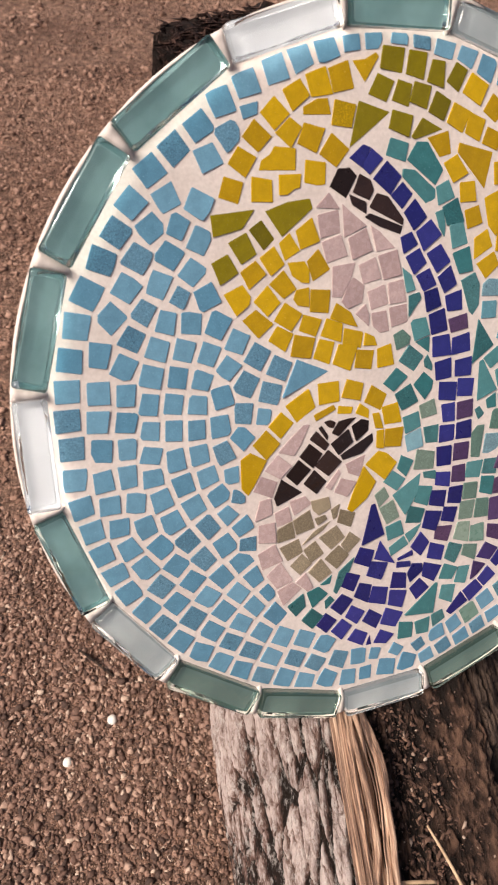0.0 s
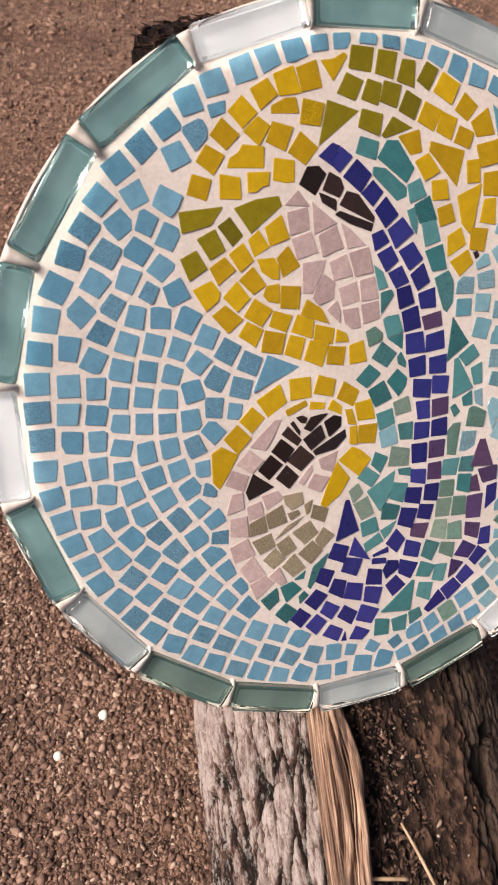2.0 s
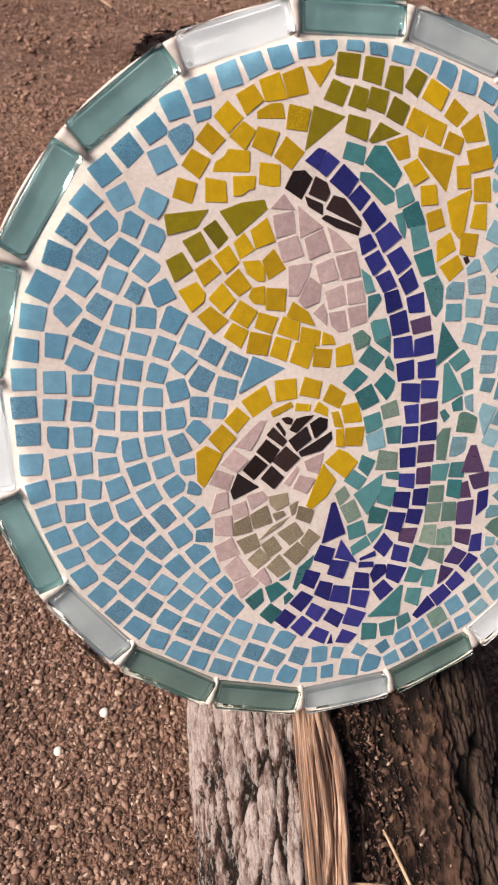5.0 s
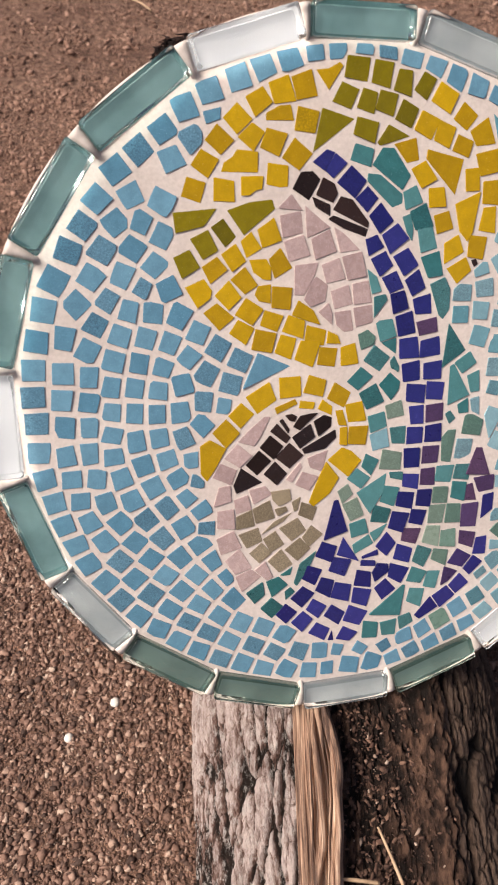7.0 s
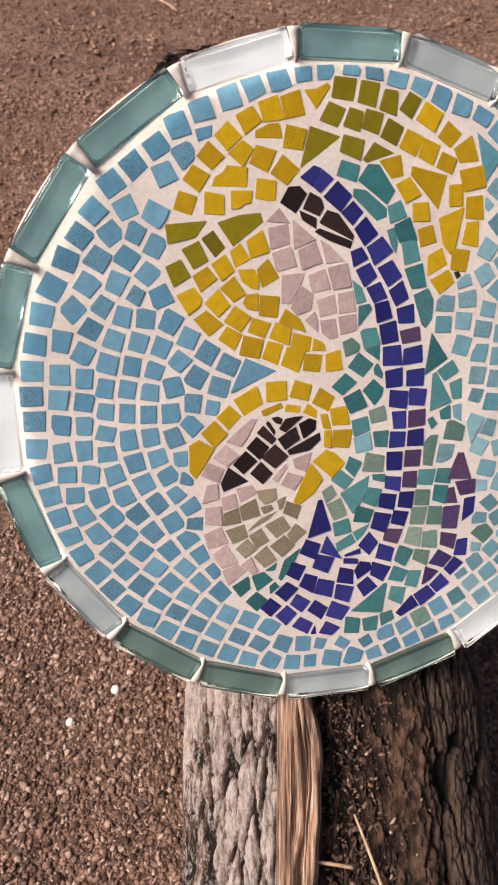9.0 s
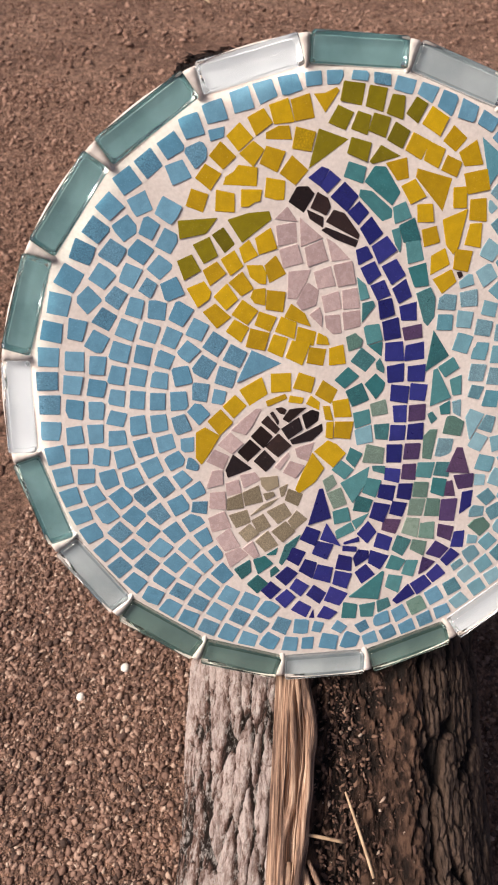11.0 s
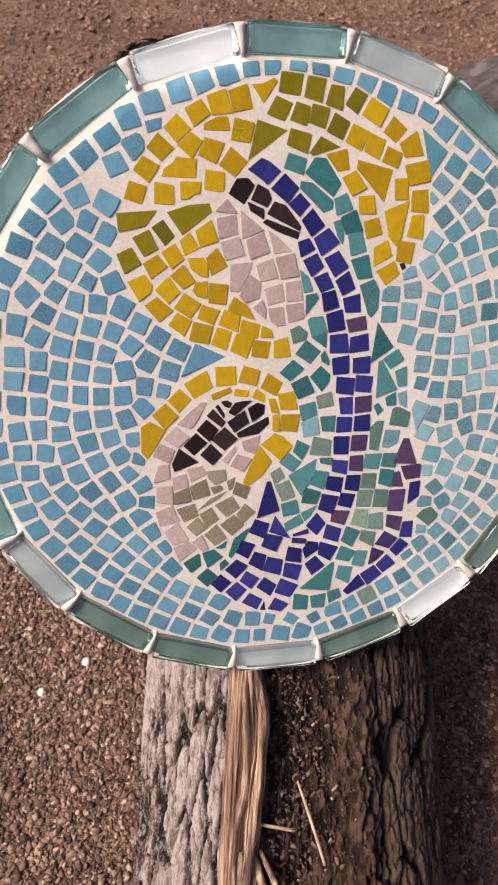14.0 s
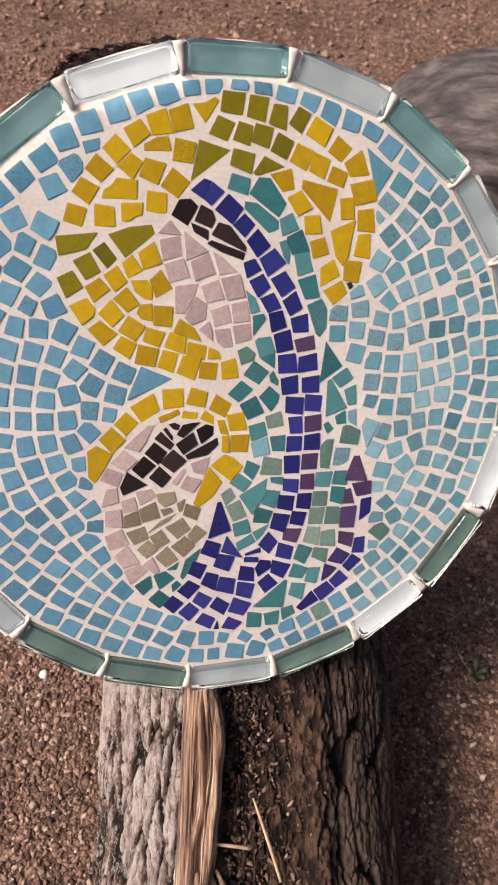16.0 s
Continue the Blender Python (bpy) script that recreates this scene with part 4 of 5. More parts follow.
cut("stone", (-41.3, -34.1), (-33.0, -34.7), (-32.7, -40.0), (-38.7, -41.7), (-41.1, -38.1))
cut("stone", (-50.5, -40.1), (-42.4, -37.8), (-41.3, -46.5), (-50.1, -47.0))
cut("stone", (-58.1, -41.9), (-50.9, -40.3), (-50.7, -48.0), (-59.1, -47.7))
cut("stone", (-40.9, -42.4), (-35.7, -42.3), (-35.1, -44.4), (-39.9, -46.0))
cut("stone", (-48.5, -52.7), (-41.8, -48.1), (-33.5, -45.9), (-37.7, -49.0))
cut("stone", (-58.5, -50.4), (-49.3, -49.1), (-48.3, -56.0), (-55.9, -57.6))
cut("stone", (-48.1, -55.1), (-41.9, -52.7), (-39.0, -59.8), (-45.5, -62.3))
cut("stone", (-40.2, -51.9), (-31.2, -48.9), (-28.1, -55.7), (-35.4, -59.4))
cut("stone", (-55.1, -60.4), (-48.9, -56.5), (-45.0, -62.6), (-51.4, -66.1))
cut("stone", (-47.5, -66.2), (-40.6, -61.8), (-36.4, -70.5), (-43.2, -72.8))
cut("stone", (-39.1, -62.7), (-31.5, -58.5), (-27.4, -64.7), (-34.1, -69.5))
cut("stone", (-30.5, -58.7), (-25.5, -53.9), (-20.6, -59.6), (-28.0, -64.0))
cut("stone", (-32.8, -40.9), (-28.4, -39.5), (-29.2, -41.6), (-30.7, -45.3), (-32.4, -45.8))
cut("stone", (-28.5, -42.0), (-21.7, -46.0), (-24.7, -52.0), (-30.8, -47.6))
cut("black", (-30.4, -1.7), (-27.3, -1.6), (-25.2, -3.2), (-26.4, -5.4), (-28.7, -4.5))
cut("black", (-27.6, -7.4), (-23.9, -3.3), (-19.3, -3.2), (-15.8, -3.7), (-19.1, -5.7), (-24.8, -9.5))
cut("black", (-37.8, -7.3), (-34.3, -4.5), (-29.2, -11.8), (-31.6, -14.1))
cut("black", (-33.2, -3.7), (-31.6, -2.9), (-29.2, -8.1), (-30.0, -10.1))
cut("black", (-28.7, -11.9), (-19.9, -7.7), (-18.6, -13.8), (-25.9, -17.8))
cut("black", (-43.3, -13.3), (-38.0, -8.9), (-33.0, -14.9), (-38.1, -19.9))
cut("black", (-50.4, -19.7), (-43.8, -14.5), (-39.2, -20.2), (-46.2, -25.4))
cut("black", (-37.5, -19.1), (-30.1, -14.0), (-24.8, -20.8), (-31.7, -25.5))
cut("black", (-43.4, -25.4), (-37.6, -20.8), (-33.0, -27.4), (-38.3, -31.7))
cut("black", (-57.1, -27.6), (-52.6, -20.5), (-44.4, -29.0), (-56.4, -31.4))
cut("black", (-18.3, -6.9), (-13.4, -5.1), (-10.0, -6.8), (-11.0, -10.9), (-17.1, -13.9))
cut("black", (-25.0, -18.0), (-9.1, -12.5), (-9.2, -16.1), (-14.8, -20.0), (-24.3, -20.3))
cut("teal", (12.6, 52.1), (16.4, 48.3), (17.7, 42.2), (13.4, 41.7))
cut("teal", (14.2, 40.5), (19.4, 40.8), (20.0, 38.3), (13.3, 31.9))
cut("teal", (13.8, 30.4), (21.5, 30.0), (22.5, 22.5), (15.1, 21.3))
cut("teal", (15.5, 20.8), (22.4, 21.8), (21.6, 14.9))
cut("sage", (5.5, 26.2), (10.0, 27.5), (13.2, 24.0), (12.2, 20.9), (6.2, 19.5))
cut("teal", (12.4, 20.5), (18.8, 14.1), (13.5, 8.7), (6.7, 14.8))
cut("teal", (5.5, 12.4), (10.3, 7.3), (2.9, 2.5), (-1.6, 7.2))
cut("teal", (18.6, 12.2), (20.8, 14.4), (22.7, 9.1), (22.0, 6.8), (18.8, 9.3))
cut("teal", (12.6, 3.0), (18.3, 7.4), (22.6, 2.3), (21.3, -1.0), (17.4, -4.8))
cut("teal", (3.2, 1.2), (11.4, 4.0), (14.3, -4.7), (5.8, -6.7))
cut("sage", (14.5, -6.8), (22.3, -5.6), (23.0, -12.8), (15.1, -12.9))
cut("teal", (6.0, -9.9), (14.0, -9.2), (14.4, -16.1), (6.5, -17.6))
cut("aqua", (6.1, -18.4), (14.3, -16.9), (14.6, -25.5), (6.7, -26.0))
cut("teal", (15.6, -17.1), (23.4, -17.8), (22.0, -25.8), (16.0, -24.4))
cut("sage", (11.5, -26.2), (20.2, -29.7), (18.7, -37.5), (8.7, -35.0))
cut("teal", (3.4, -26.5), (9.2, -30.6), (4.7, -37.1), (0.7, -32.0))
cut("teal", (-1.3, -32.3), (4.4, -38.1), (-0.8, -42.2), (-6.6, -36.2))
cut("teal", (-2.8, -43.8), (12.3, -37.7), (9.8, -46.1), (2.2, -55.0))
cut("teal", (13.4, -37.6), (19.9, -38.7), (19.5, -42.9), (13.7, -40.5))
cut("teal", (10.6, -43.4), (17.6, -45.9), (14.0, -54.5), (7.5, -50.5))
cut("sage", (-11.5, -40.9), (-6.3, -38.5), (-4.5, -43.8), (-10.1, -47.3))
cut("sage", (-10.1, -47.8), (-2.8, -45.9), (-0.5, -55.1), (-7.3, -56.6))
cut("teal", (-8.0, -57.8), (-0.2, -56.9), (0.7, -64.2), (-7.7, -64.8))
cut("teal", (4.8, -51.5), (12.6, -55.4), (9.7, -61.6), (2.1, -59.2))
cut("teal", (-7.6, -68.4), (0.6, -65.1), (2.4, -70.0), (-7.0, -73.1))
cut("teal", (1.2, -64.6), (10.1, -62.0), (6.6, -66.7), (3.0, -69.5))
cut("indigo", (12.9, 63.8), (18.1, 64.9), (20.6, 59.6), (13.6, 57.1))
cut("indigo", (14.4, 55.8), (21.1, 58.0), (23.8, 51.7), (17.5, 48.1))
cut("indigo", (24.1, 55.2), (31.2, 57.7), (35.1, 50.1), (28.1, 46.6))
cut("indigo", (18.4, 47.5), (25.0, 49.3), (27.7, 42.1), (21.3, 40.5))
cut("indigo", (28.4, 44.9), (35.2, 48.5), (37.4, 40.3), (31.1, 37.8))
cut("indigo", (21.5, 40.3), (28.0, 40.9), (29.1, 33.2), (21.9, 31.8))
cut("indigo", (31.3, 36.6), (39.6, 37.6), (39.2, 29.2), (31.9, 30.0))
cut("indigo", (22.8, 30.7), (30.6, 31.8), (31.4, 22.3), (23.4, 21.9))
cut("violet", (32.1, 26.7), (41.5, 27.3), (41.5, 21.0), (32.9, 20.7))
cut("indigo", (23.8, 20.9), (32.1, 20.5), (32.1, 11.4), (23.0, 12.4))
cut("indigo", (33.4, 18.4), (42.3, 18.9), (42.2, 10.7), (32.3, 11.2))
cut("indigo", (23.8, 9.9), (32.2, 10.2), (31.5, 1.5), (23.7, 1.9))
cut("indigo", (33.9, 8.4), (42.6, 8.2), (41.5, 0.0), (33.3, 1.4))
cut("indigo", (25.4, 1.0), (34.1, -1.2), (32.6, -9.3), (24.3, -6.8))
cut("indigo", (34.9, 0.2), (43.1, -1.8), (41.3, -9.5), (33.8, -7.7))
cut("indigo", (25.5, -9.4), (32.5, -10.1), (31.6, -18.5), (25.6, -17.6))
cut("violet", (33.5, -10.5), (41.8, -10.9), (40.9, -18.7), (32.7, -18.3))
cut("indigo", (23.9, -18.6), (31.4, -20.0), (30.3, -27.3), (22.7, -26.5))
cut("indigo", (32.5, -19.8), (40.2, -20.1), (39.4, -28.5), (31.4, -27.3))
cut("indigo", (21.4, -28.1), (29.0, -29.3), (27.9, -38.4), (20.6, -37.3))
cut("violet", (30.5, -29.1), (38.4, -30.2), (36.9, -38.2), (29.1, -37.1))
cut("indigo", (19.8, -39.8), (27.6, -41.8), (26.3, -48.9), (19.0, -45.9))
cut("violet", (28.7, -39.5), (35.6, -40.3), (34.7, -48.8), (27.5, -47.1))
cut("indigo", (16.9, -47.8), (24.7, -50.1), (22.7, -57.9), (14.9, -54.4))
cut("indigo", (26.2, -49.2), (33.3, -50.3), (31.7, -59.0), (24.5, -56.7))
cut("indigo", (13.2, -56.7), (21.4, -59.6), (17.0, -68.3), (10.2, -64.4))
cut("indigo", (22.5, -57.8), (29.9, -60.2), (27.0, -67.2), (20.4, -64.2))
cut("violet", (17.4, -66.3), (26.3, -68.5), (22.9, -75.7), (15.9, -72.3))
cut("indigo", (9.5, -66.1), (13.4, -72.7), (8.1, -78.2), (3.3, -72.0))
cut("indigo", (13.9, -73.3), (21.6, -77.5), (18.7, -84.3), (11.3, -80.5))
cut("indigo", (-13.6, -45.0), (-11.6, -45.0), (-9.1, -60.9), (-20.7, -62.6))
cut("indigo", (-11.4, -63.4), (-5.4, -77.1), (-15.5, -71.5))
cut("indigo", (-21.5, -63.2), (-14.9, -67.0), (-18.3, -74.5), (-25.6, -69.5))
cut("indigo", (-16.9, -72.1), (-8.9, -75.4), (-13.2, -83.0), (-20.4, -78.3))
cut("indigo", (-3.8, -75.3), (4.2, -73.7), (4.2, -76.4), (-3.8, -76.5))
cut("indigo", (-4.3, -77.0), (2.6, -78.9), (2.3, -81.6), (-4.9, -79.9))
cut("indigo", (3.5, -80.6), (8.5, -82.3), (8.5, -86.1), (1.2, -89.8), (0.2, -84.8))
cut("indigo", (-6.8, -81.4), (-0.3, -84.1), (-1.1, -92.0), (-9.3, -89.1))
cut("indigo", (9.6, -82.2), (19.0, -87.2), (13.7, -93.9), (7.8, -89.0))
cut("indigo", (0.5, -93.0), (6.6, -89.4), (11.0, -96.1), (3.6, -100.1))
cut("indigo", (-29.7, -72.9), (-23.2, -76.8), (-27.5, -84.0), (-33.3, -79.0))
cut("indigo", (-24.0, -80.5), (-18.1, -83.7), (-21.3, -92.1), (-27.8, -86.4))
cut("indigo", (-17.9, -84.7), (-10.3, -88.0), (-12.8, -96.2), (-21.0, -92.1))
cut("indigo", (-9.4, -89.8), (-0.9, -93.3), (-4.4, -101.2), (-11.4, -97.2))
cut("indigo", (-29.4, -90.2), (-23.4, -95.6), (-28.3, -100.8), (-33.4, -95.1))
cut("indigo", (-20.9, -95.6), (-15.0, -101.4), (-18.9, -107.2), (-25.4, -100.4))
cut("indigo", (-12.6, -98.2), (-3.8, -104.1), (-8.8, -110.4), (-16.6, -105.5))
cut("indigo", (-33.3, -82.7), (-28.2, -87.6), (-35.1, -93.4), (-39.9, -87.3))
cut("indigo", (-42.3, -89.2), (-37.6, -94.8), (-43.6, -99.4), (-47.9, -93.5))
cut("indigo", (-34.8, -95.2), (-30.7, -100.5), (-36.8, -105.7), (-41.3, -99.5))
cut("indigo", (-29.2, -102.9), (-23.3, -107.8), (-26.7, -113.4), (-33.9, -107.3))
cut("indigo", (-16.7, -108.5), (-10.1, -113.6), (-14.8, -117.0), (-21.1, -114.2))
cut("indigo", (-22.5, -109.2), (-22.3, -114.5), (-25.2, -113.8))
cut("violet", (47.6, -61.5), (56.2, -62.4), (53.8, -74.4), (46.0, -72.7))
cut("violet", (45.6, -74.4), (53.6, -77.4), (51.4, -85.0), (44.6, -81.0))
cut("violet", (43.8, -83.4), (50.6, -88.9), (45.5, -93.8), (38.1, -89.9))
cut("violet", (58.8, -31.4), (62.5, -50.0), (50.5, -47.1))
cut("indigo", (44.1, -96.7), (48.3, -102.8), (41.3, -107.3), (37.8, -101.7))
cut("indigo", (36.9, -101.5), (40.8, -107.6), (32.3, -112.1), (29.0, -105.2))
cut("indigo", (28.1, -105.0), (31.4, -111.5), (21.3, -115.4), (19.1, -112.9))
cut("violet", (36.4, -91.1), (43.1, -95.2), (38.0, -99.2), (33.7, -100.7))
cut("sage", (39.9, -26.9), (43.3, -24.2), (47.1, -24.7), (43.3, -39.5), (38.7, -38.0))
cut("aqua", (47.4, -29.2), (54.9, -30.8), (53.2, -40.8), (45.1, -38.1))
cut("teal", (36.5, -39.9), (45.2, -41.3), (42.6, -49.2), (34.9, -47.1))
cut("teal", (46.0, -41.2), (53.3, -42.6), (51.7, -50.1), (43.9, -47.7))
cut("sage", (34.1, -49.6), (41.6, -51.1), (40.2, -59.1), (32.7, -57.2))
cut("teal", (43.8, -49.0), (50.8, -51.1), (48.8, -60.2), (42.1, -56.8))
cut("sage", (31.5, -58.2), (39.6, -59.5), (36.9, -68.3), (29.7, -66.8))
cut("sage", (40.2, -59.4), (47.0, -61.0), (45.9, -70.2), (38.1, -68.6))
cut("sage", (29.2, -67.9), (36.0, -69.6), (34.1, -80.0), (26.0, -75.7))
cut("sage", (36.5, -70.7), (43.9, -72.9), (42.5, -82.1), (34.7, -79.9))
cut("teal", (23.9, -76.5), (30.9, -80.5), (25.8, -88.7), (20.4, -84.1))
cut("sage", (31.7, -80.4), (39.1, -83.0), (36.8, -90.6), (29.8, -85.5))
cut("teal", (20.2, -86.8), (27.4, -91.2), (23.4, -96.4), (16.6, -93.8))
cut("teal", (27.7, -91.1), (34.3, -92.8), (30.7, -101.3), (24.8, -98.7))
cut("teal", (18.1, -97.7), (25.5, -100.1), (22.4, -109.1), (15.7, -104.3))
cut("teal", (14.8, -95.1), (16.1, -95.8), (11.6, -110.4), (-3.5, -106.1))
cut("teal", (-6.6, -108.6), (0.6, -111.4), (-1.0, -119.2), (-8.4, -117.3))
cut("teal", (1.5, -111.9), (9.9, -112.0), (8.3, -120.2), (1.7, -118.8))
cut("teal", (10.7, -111.5), (17.1, -110.7), (18.2, -116.0), (10.9, -118.4))
cut("teal", (35.8, 64.1), (42.4, 64.5), (44.1, 55.5), (36.4, 54.8))
cut("teal", (36.3, 53.0), (44.9, 54.3), (45.7, 44.1), (38.9, 44.1))
cut("teal", (39.6, 41.3), (46.4, 43.2), (48.4, 38.2), (47.6, 29.5), (44.3, 25.7), (42.5, 27.9))
cut("teal", (47.1, 23.4), (54.1, 10.5), (42.3, 4.8))
cut("teal", (48.4, 5.8), (56.3, 9.6), (59.0, 4.0), (51.8, 0.3))
cut("teal", (46.3, 4.7), (48.4, 5.3), (54.3, -9.7), (43.8, -12.5))
cut("teal", (48.5, -13.3), (53.8, -11.2), (53.6, -17.8), (49.0, -17.5))
cut("teal", (42.3, -16.3), (45.0, -15.2), (47.3, -19.3), (44.0, -21.4))
cut("teal", (54.1, -1.1), (60.1, 0.4), (59.5, -9.1), (55.2, -8.9))
cut("aqua", (55.0, -11.9), (59.4, -11.6), (58.9, -20.3), (55.2, -17.6))
cut("teal", (-59.6, -79.1), (-51.2, -75.5), (-51.2, -82.2), (-56.5, -85.3))
cut("teal", (-49.7, -75.9), (-43.6, -74.9), (-39.9, -79.9), (-48.2, -84.2))
cut("teal", (-42.9, -74.4), (-36.6, -71.6), (-38.2, -75.5), (-41.9, -75.0))
cut("teal", (-37.2, -80.0), (-33.2, -71.2), (-25.0, -67.0), (-27.9, -72.4), (-35.8, -81.8))
cut("teal", (-42.0, -83.1), (-39.0, -81.4), (-37.2, -84.3), (-42.1, -87.4))
cut("teal", (-54.3, -88.3), (-48.4, -84.3), (-43.6, -90.2), (-49.8, -94.7))
cut("black", (59, 48.2), (61.2, 48.4), (62.1, 46.2), (60.1, 45.2))
cut("violet", (54.4, -49.9), (64.7, -50.4), (63.9, -57.5), (56.5, -57.8))
cut("violet", (49.5, -52.8), (53.8, -52.2), (55.0, -61.0), (48.2, -59.6))
cut("indigo", (58.6, -59.5), (64.2, -59.4), (63.0, -67.8), (56.7, -71.1))


def clip(poly, n, d):
    """The part of a convex outline where n . p <= d."""
    out = []
    for a, b in zip(poly, poly[1:] + poly[:1]):
        fa, fb = a.dot(n) - d, b.dot(n) - d
        if fa <= 0:
            out.append(a)
        if (fa < 0 < fb) or (fb < 0 < fa):
            out.append(a.lerp(b, fa / (fa - fb)))
    return out


def nearest_on(poly, p):
    best = None
    for a, b in zip(poly, poly[1:] + poly[:1]):
        e = b - a
        q = a + e * min(1, max(0, (p - a).dot(e) / max(1e-9, e.dot(e))))
        if best is None or (q - p).length < (best - p).length:
            best = q
    return best


def hand_cut(poly, odd=0.05):
    """Nips corners, so that few pieces stay exact."""
    poly = [p for i, p in enumerate(poly) if (p - poly[i - 1]).length > 0.9] if len(poly) > 4 else poly
    out = []
    n = len(poly)
    for i in range(n):
        p, a, b = poly[i], poly[i - 1], poly[(i + 1) % n]
        k = random.uniform(0.10, 0.40) if random.random() > odd else random.uniform(0.7, 1.9)
        la, lb = (a - p).length, (b - p).length
        out.append(p + (a - p) * min(0.3, k / max(la, 0.01)))
        out.append(p + (b - p) * min(0.3, k * random.uniform(0.7, 1.2) / max(lb, 0.01)))
    return out


def tessera(tone, poly, first, odd=0.05):
    area = sum(a.x * b.y - b.x * a.y for a, b in zip(poly, poly[1:] + poly[:1]))
    if area < 0:
        poly = poly[::-1]
    if abs(area) < 6 or len(poly) < 3:
        return
    poly = hand_cut(poly, odd)
    if len(poly) < 6:
        return
    c = sum(poly, Vector((0, 0))) / len(poly)
    tx, ty, lift = random.gauss(0, 0.018), random.gauss(0, 0.018), random.uniform(0.02, 0.20)
    bm = bmesh.new()
    rings = []
    for inset, h in ((0.0, -1.4), (0.0, lift - 0.12), (0.07, lift - 0.03), (0.22, lift)):
        ring = []
        for p in poly:
            e = p - c
            q = e * max(0.2, 1 - inset / max(0.5, e.length))
            z = h + (tx * q.x + ty * q.y if h > -1 else 0)
            ring.append(bm.verts.new((q.x * MM, q.y * MM, z * MM)))
        rings.append(ring)
    n = len(poly)
    for ra, rb in zip(rings, rings[1:]):
        for k in range(n):
            bm.faces.new((ra[k], ra[(k + 1) % n], rb[(k + 1) % n], rb[k]))
    bm.faces.new(rings[-1])
    ob = part(TILE_NAME[tone], bm, MAT[tone], mosaic_panel, TILE_WORDS[tone] if first else "")
    ob.location = (c.x * MM, c.y * MM, 0)


def set_out():
    """Turns each tile to suit its neighbours and trims it where they leave too little room."""
    random.seed(17)
    seen = set()
    middles = np.array([(p.x, p.y) for _, p, _ in square])
    for i, (tone, p, k) in enumerate(square):
        d = np.hypot(middles[:, 0] - p.x, middles[:, 1] - p.y)
        close = [j for j in np.argsort(d)[1:9] if d[j] < 19]
        turn = sum((np.exp(4j * math.atan2(middles[j, 1] - p.y, middles[j, 0] - p.x)) * math.exp(-(d[j] / 11.5) ** 4) for j in close), 0.12 * np.exp(4j * math.atan2(p.y, p.x)))
        a = np.angle(turn) / 4 + random.gauss(0, 0.09)
        u, v = Vector((math.cos(a), math.sin(a))), Vector((-math.sin(a), math.cos(a)))
        s = SIZE[tone] * k / 2
        su, sv = s * random.uniform(0.93, 1.05), s * random.uniform(0.93, 1.05)
        w = random.uniform(-0.06, 0.06) * s
        poly = [p - u * su - v * sv, p + u * (su + w) - v * sv, p + u * (su - w) + v * (sv + w), p - u * su + v * sv]
        for j in close:
            q = Vector(middles[j])
            other = SIZE[square[j][0]] * square[j][2]
            share = SIZE[tone] * k / (SIZE[tone] * k + other)
            n = (q - p).normalized()
            # lean the joint to the tile's own sides
            best = max((u, -u, v, -v), key=lambda e: e.dot(n))
            square_on = best.dot(n) > 0.86
            n = (n * 0.3 + best * 0.7).normalized() if square_on else n
            poly = clip(poly, n, p.dot(n) + (q - p).dot(n) * share - (GAP[tone] / 2 if square_on else 0.25))
        for _, corners in shard:
            q = nearest_on(corners, p)
            if 0.01 < (q - p).length < 9:
                n = (q - p).normalized()
                poly = clip(poly, n, q.dot(n) - 0.9)
        r = p.length
        if r > 120:
            poly = clip(poly, p / r, 135.9)
        if len(poly) >= 3:
            tessera(tone, poly, tone not in seen)
            seen.add(tone)
    for tone, corners in shard:
        c = sum(corners, Vector((0, 0))) / len(corners)
        tessera(tone, [c + (q - c) * 1.012 for q in corners], tone not in seen, 0.0)
        seen.add(tone)


set_out()


# ---------- small loose things ----------
def pebble(x, y, r, label):
    bm = bmesh.new()
    bmesh.ops.create_icosphere(bm, subdivisions=2, radius=r)
    for v in bm.verts:
        v.co *= 1 + 0.12 * noise.noise(v.co / r * 1.3)
        v.co.z *= 0.75
    ob = part("pebble", bm, MAT_PEBBLE, None, "", True)
    ob.location = (x, y, ground_height(x, y) + r * 0.45)
    tagged(ob, label, "pebble", "pale pebbles on the gravel")


pebble(-0.0950, 0.2500, 0.0036, "small smooth white pebble on the brown gravel")
pebble(-0.1210, 0.2210, 0.0033, "small pale angular pebble on the brown gravel")



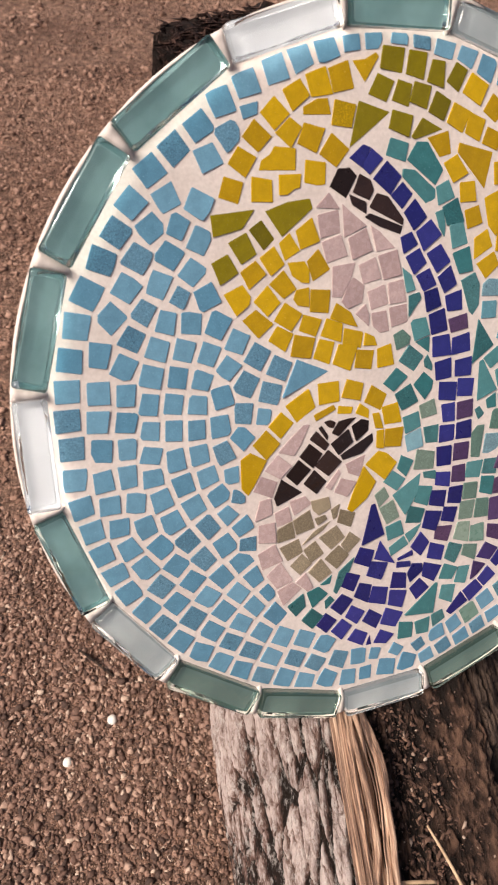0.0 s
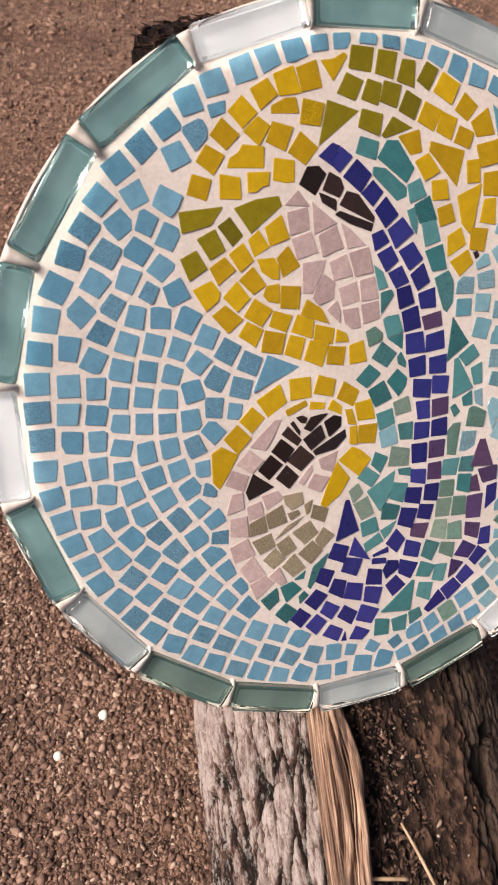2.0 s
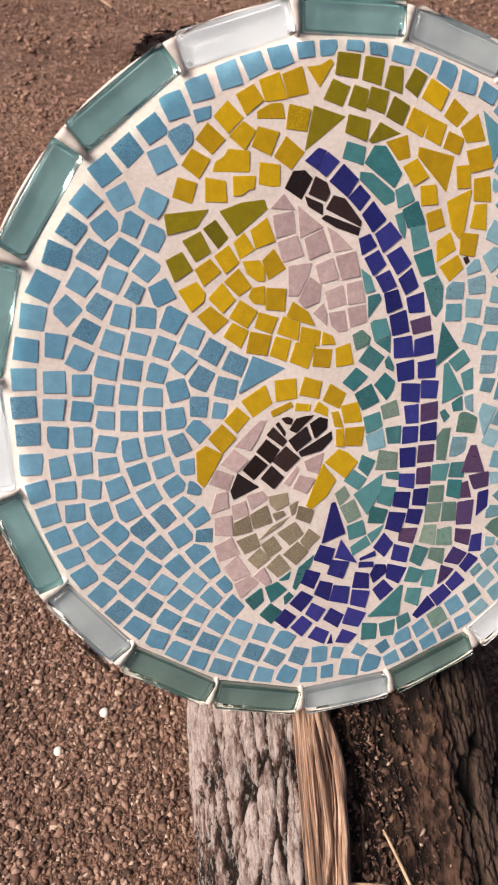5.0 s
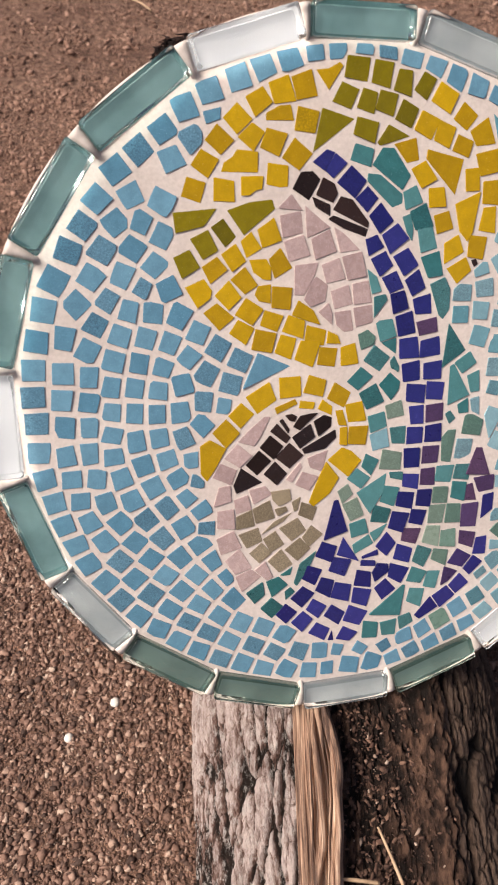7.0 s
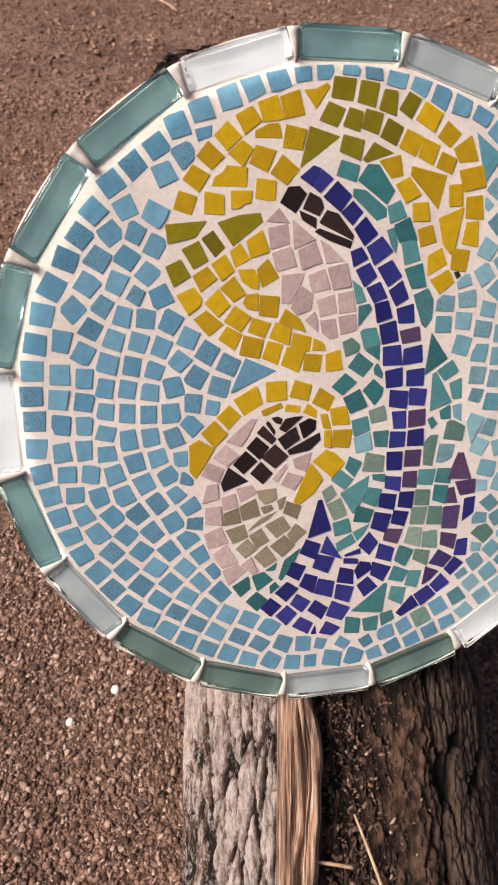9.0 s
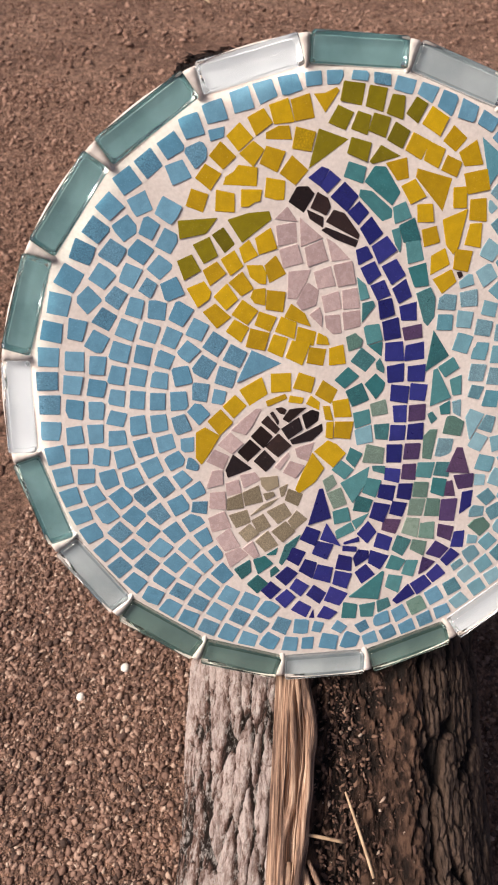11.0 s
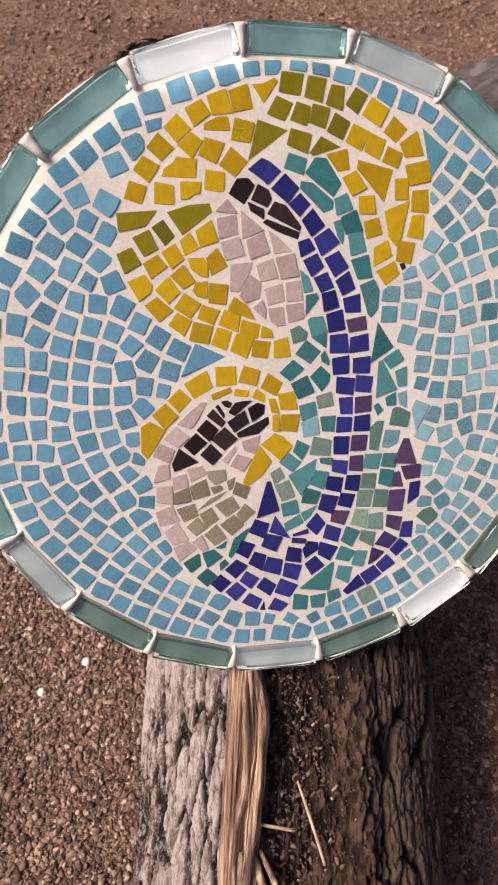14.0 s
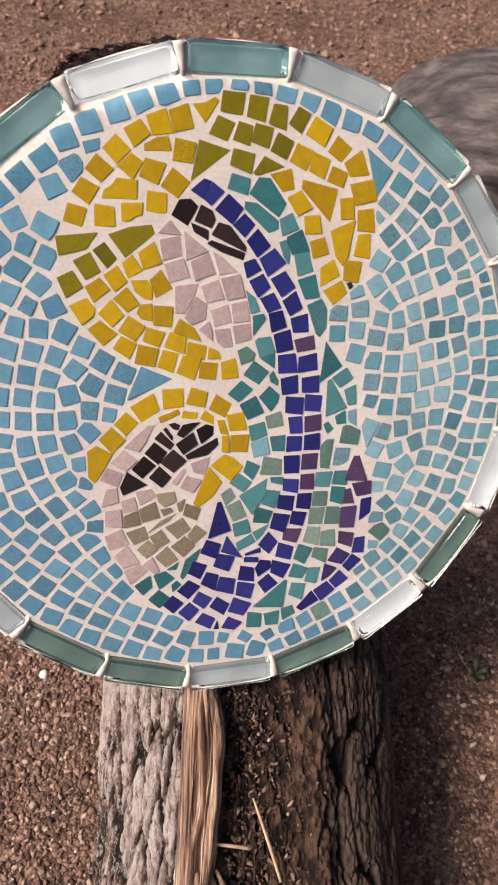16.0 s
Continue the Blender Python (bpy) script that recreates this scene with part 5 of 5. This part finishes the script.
stick("straw", (0.0806, 0.1572, 0.1520), (0.0998, 0.1247, 0.1440), 0.0008, MAT_STRAW, "thin dry straw lying in the split log", "straw")
stick("straw", (0.0629, 0.1336, 0.1515), (0.0827, 0.1356, 0.1475), 0.0009, MAT_STRAW, "short dry straw lying across the split log", "straw", 0.001)
stick("straw", (0.0626, 0.1449, 0.1535), (0.0618, 0.1150, 0.1475), 0.0008, MAT_STRAW, "thin dry straw along the pale splinters", "straw", 0.001)
for a, b, r in (((0.0600, 0.1300, 0.1500), (0.0790, 0.0980, 0.1430), 0.0022), ((0.0640, 0.1270, 0.1495), (0.0700, 0.0930, 0.1420), 0.0028),
                ((0.0680, 0.1240, 0.1480), (0.0860, 0.1020, 0.1415), 0.0015), ((0.0590, 0.1210, 0.1490), (0.0660, 0.0900, 0.1425), 0.0024)):
    tagged(stick("wood_shard", a, b, r, MAT_SPLIT, "pale torn wood shard lying in the split log", "wood shard", 0.001), group="wood shards in the split")
stick("straw", (-0.518, 1.784, 0.006), (-0.440, 1.712, 0.006), 0.0022, MAT_STRAW, "long pale straw lying on bare soil", "straw", 0.006)
stick("twig", (-0.128, 0.300, 0.003), (-0.099, 0.281, 0.003), 0.0011, MAT_BARK_DARK, "small dark twig lying on the gravel", "twig")
stick("twig", (0.199, 0.3127, 0.004), (0.253, 0.3176, 0.006), 0.0012, MAT_BARK, "thin grey twig on shaded soil", "twig")


# a small weed in the shaded soil
MAT_LEAF = Nodes("dull_green_leaf", 0.6)
MAT_LEAF.colour(MAT_LEAF.ramp(MAT_LEAF.noise(300, 3, 0.6), (0.3, (0.036, 0.040, 0.018)), (0.7, (0.070, 0.075, 0.036))))
weed = new("weed")
weed.location = (0.2347, 0.3074, 0.0)
tagged(weed, "small dull green weed sprouting from shaded soil", "plant")
random.seed(8)
for i in range(5):
    bm = bmesh.new()
    turn, reach = radians(i * 74 + 20), random.uniform(0.008, 0.013)
    rows = []
    for k in range(7):
        f = k / 6
        half = 0.0028 * math.sin(math.pi * (0.08 + 0.9 * f)) ** 0.8
        c = Vector((reach * f * math.cos(turn), reach * f * math.sin(turn), 0.003 + 0.009 * math.sin(f * 2.2)))
        side = Vector((-math.sin(turn), math.cos(turn), 0)) * half
        rows.append([bm.verts.new(q) for q in (c - side + Vector((0, 0, 0.0006)), c, c + side + Vector((0, 0, 0.0006)), c - Vector((0, 0, 0.0004)))])
    for ra, rb in zip(rows, rows[1:]):
        for k in range(4):
            bm.faces.new((ra[k], ra[(k + 1) % 4], rb[(k + 1) % 4], rb[k]))
    part("leaf", bm, MAT_LEAF.m, weed, "", True)
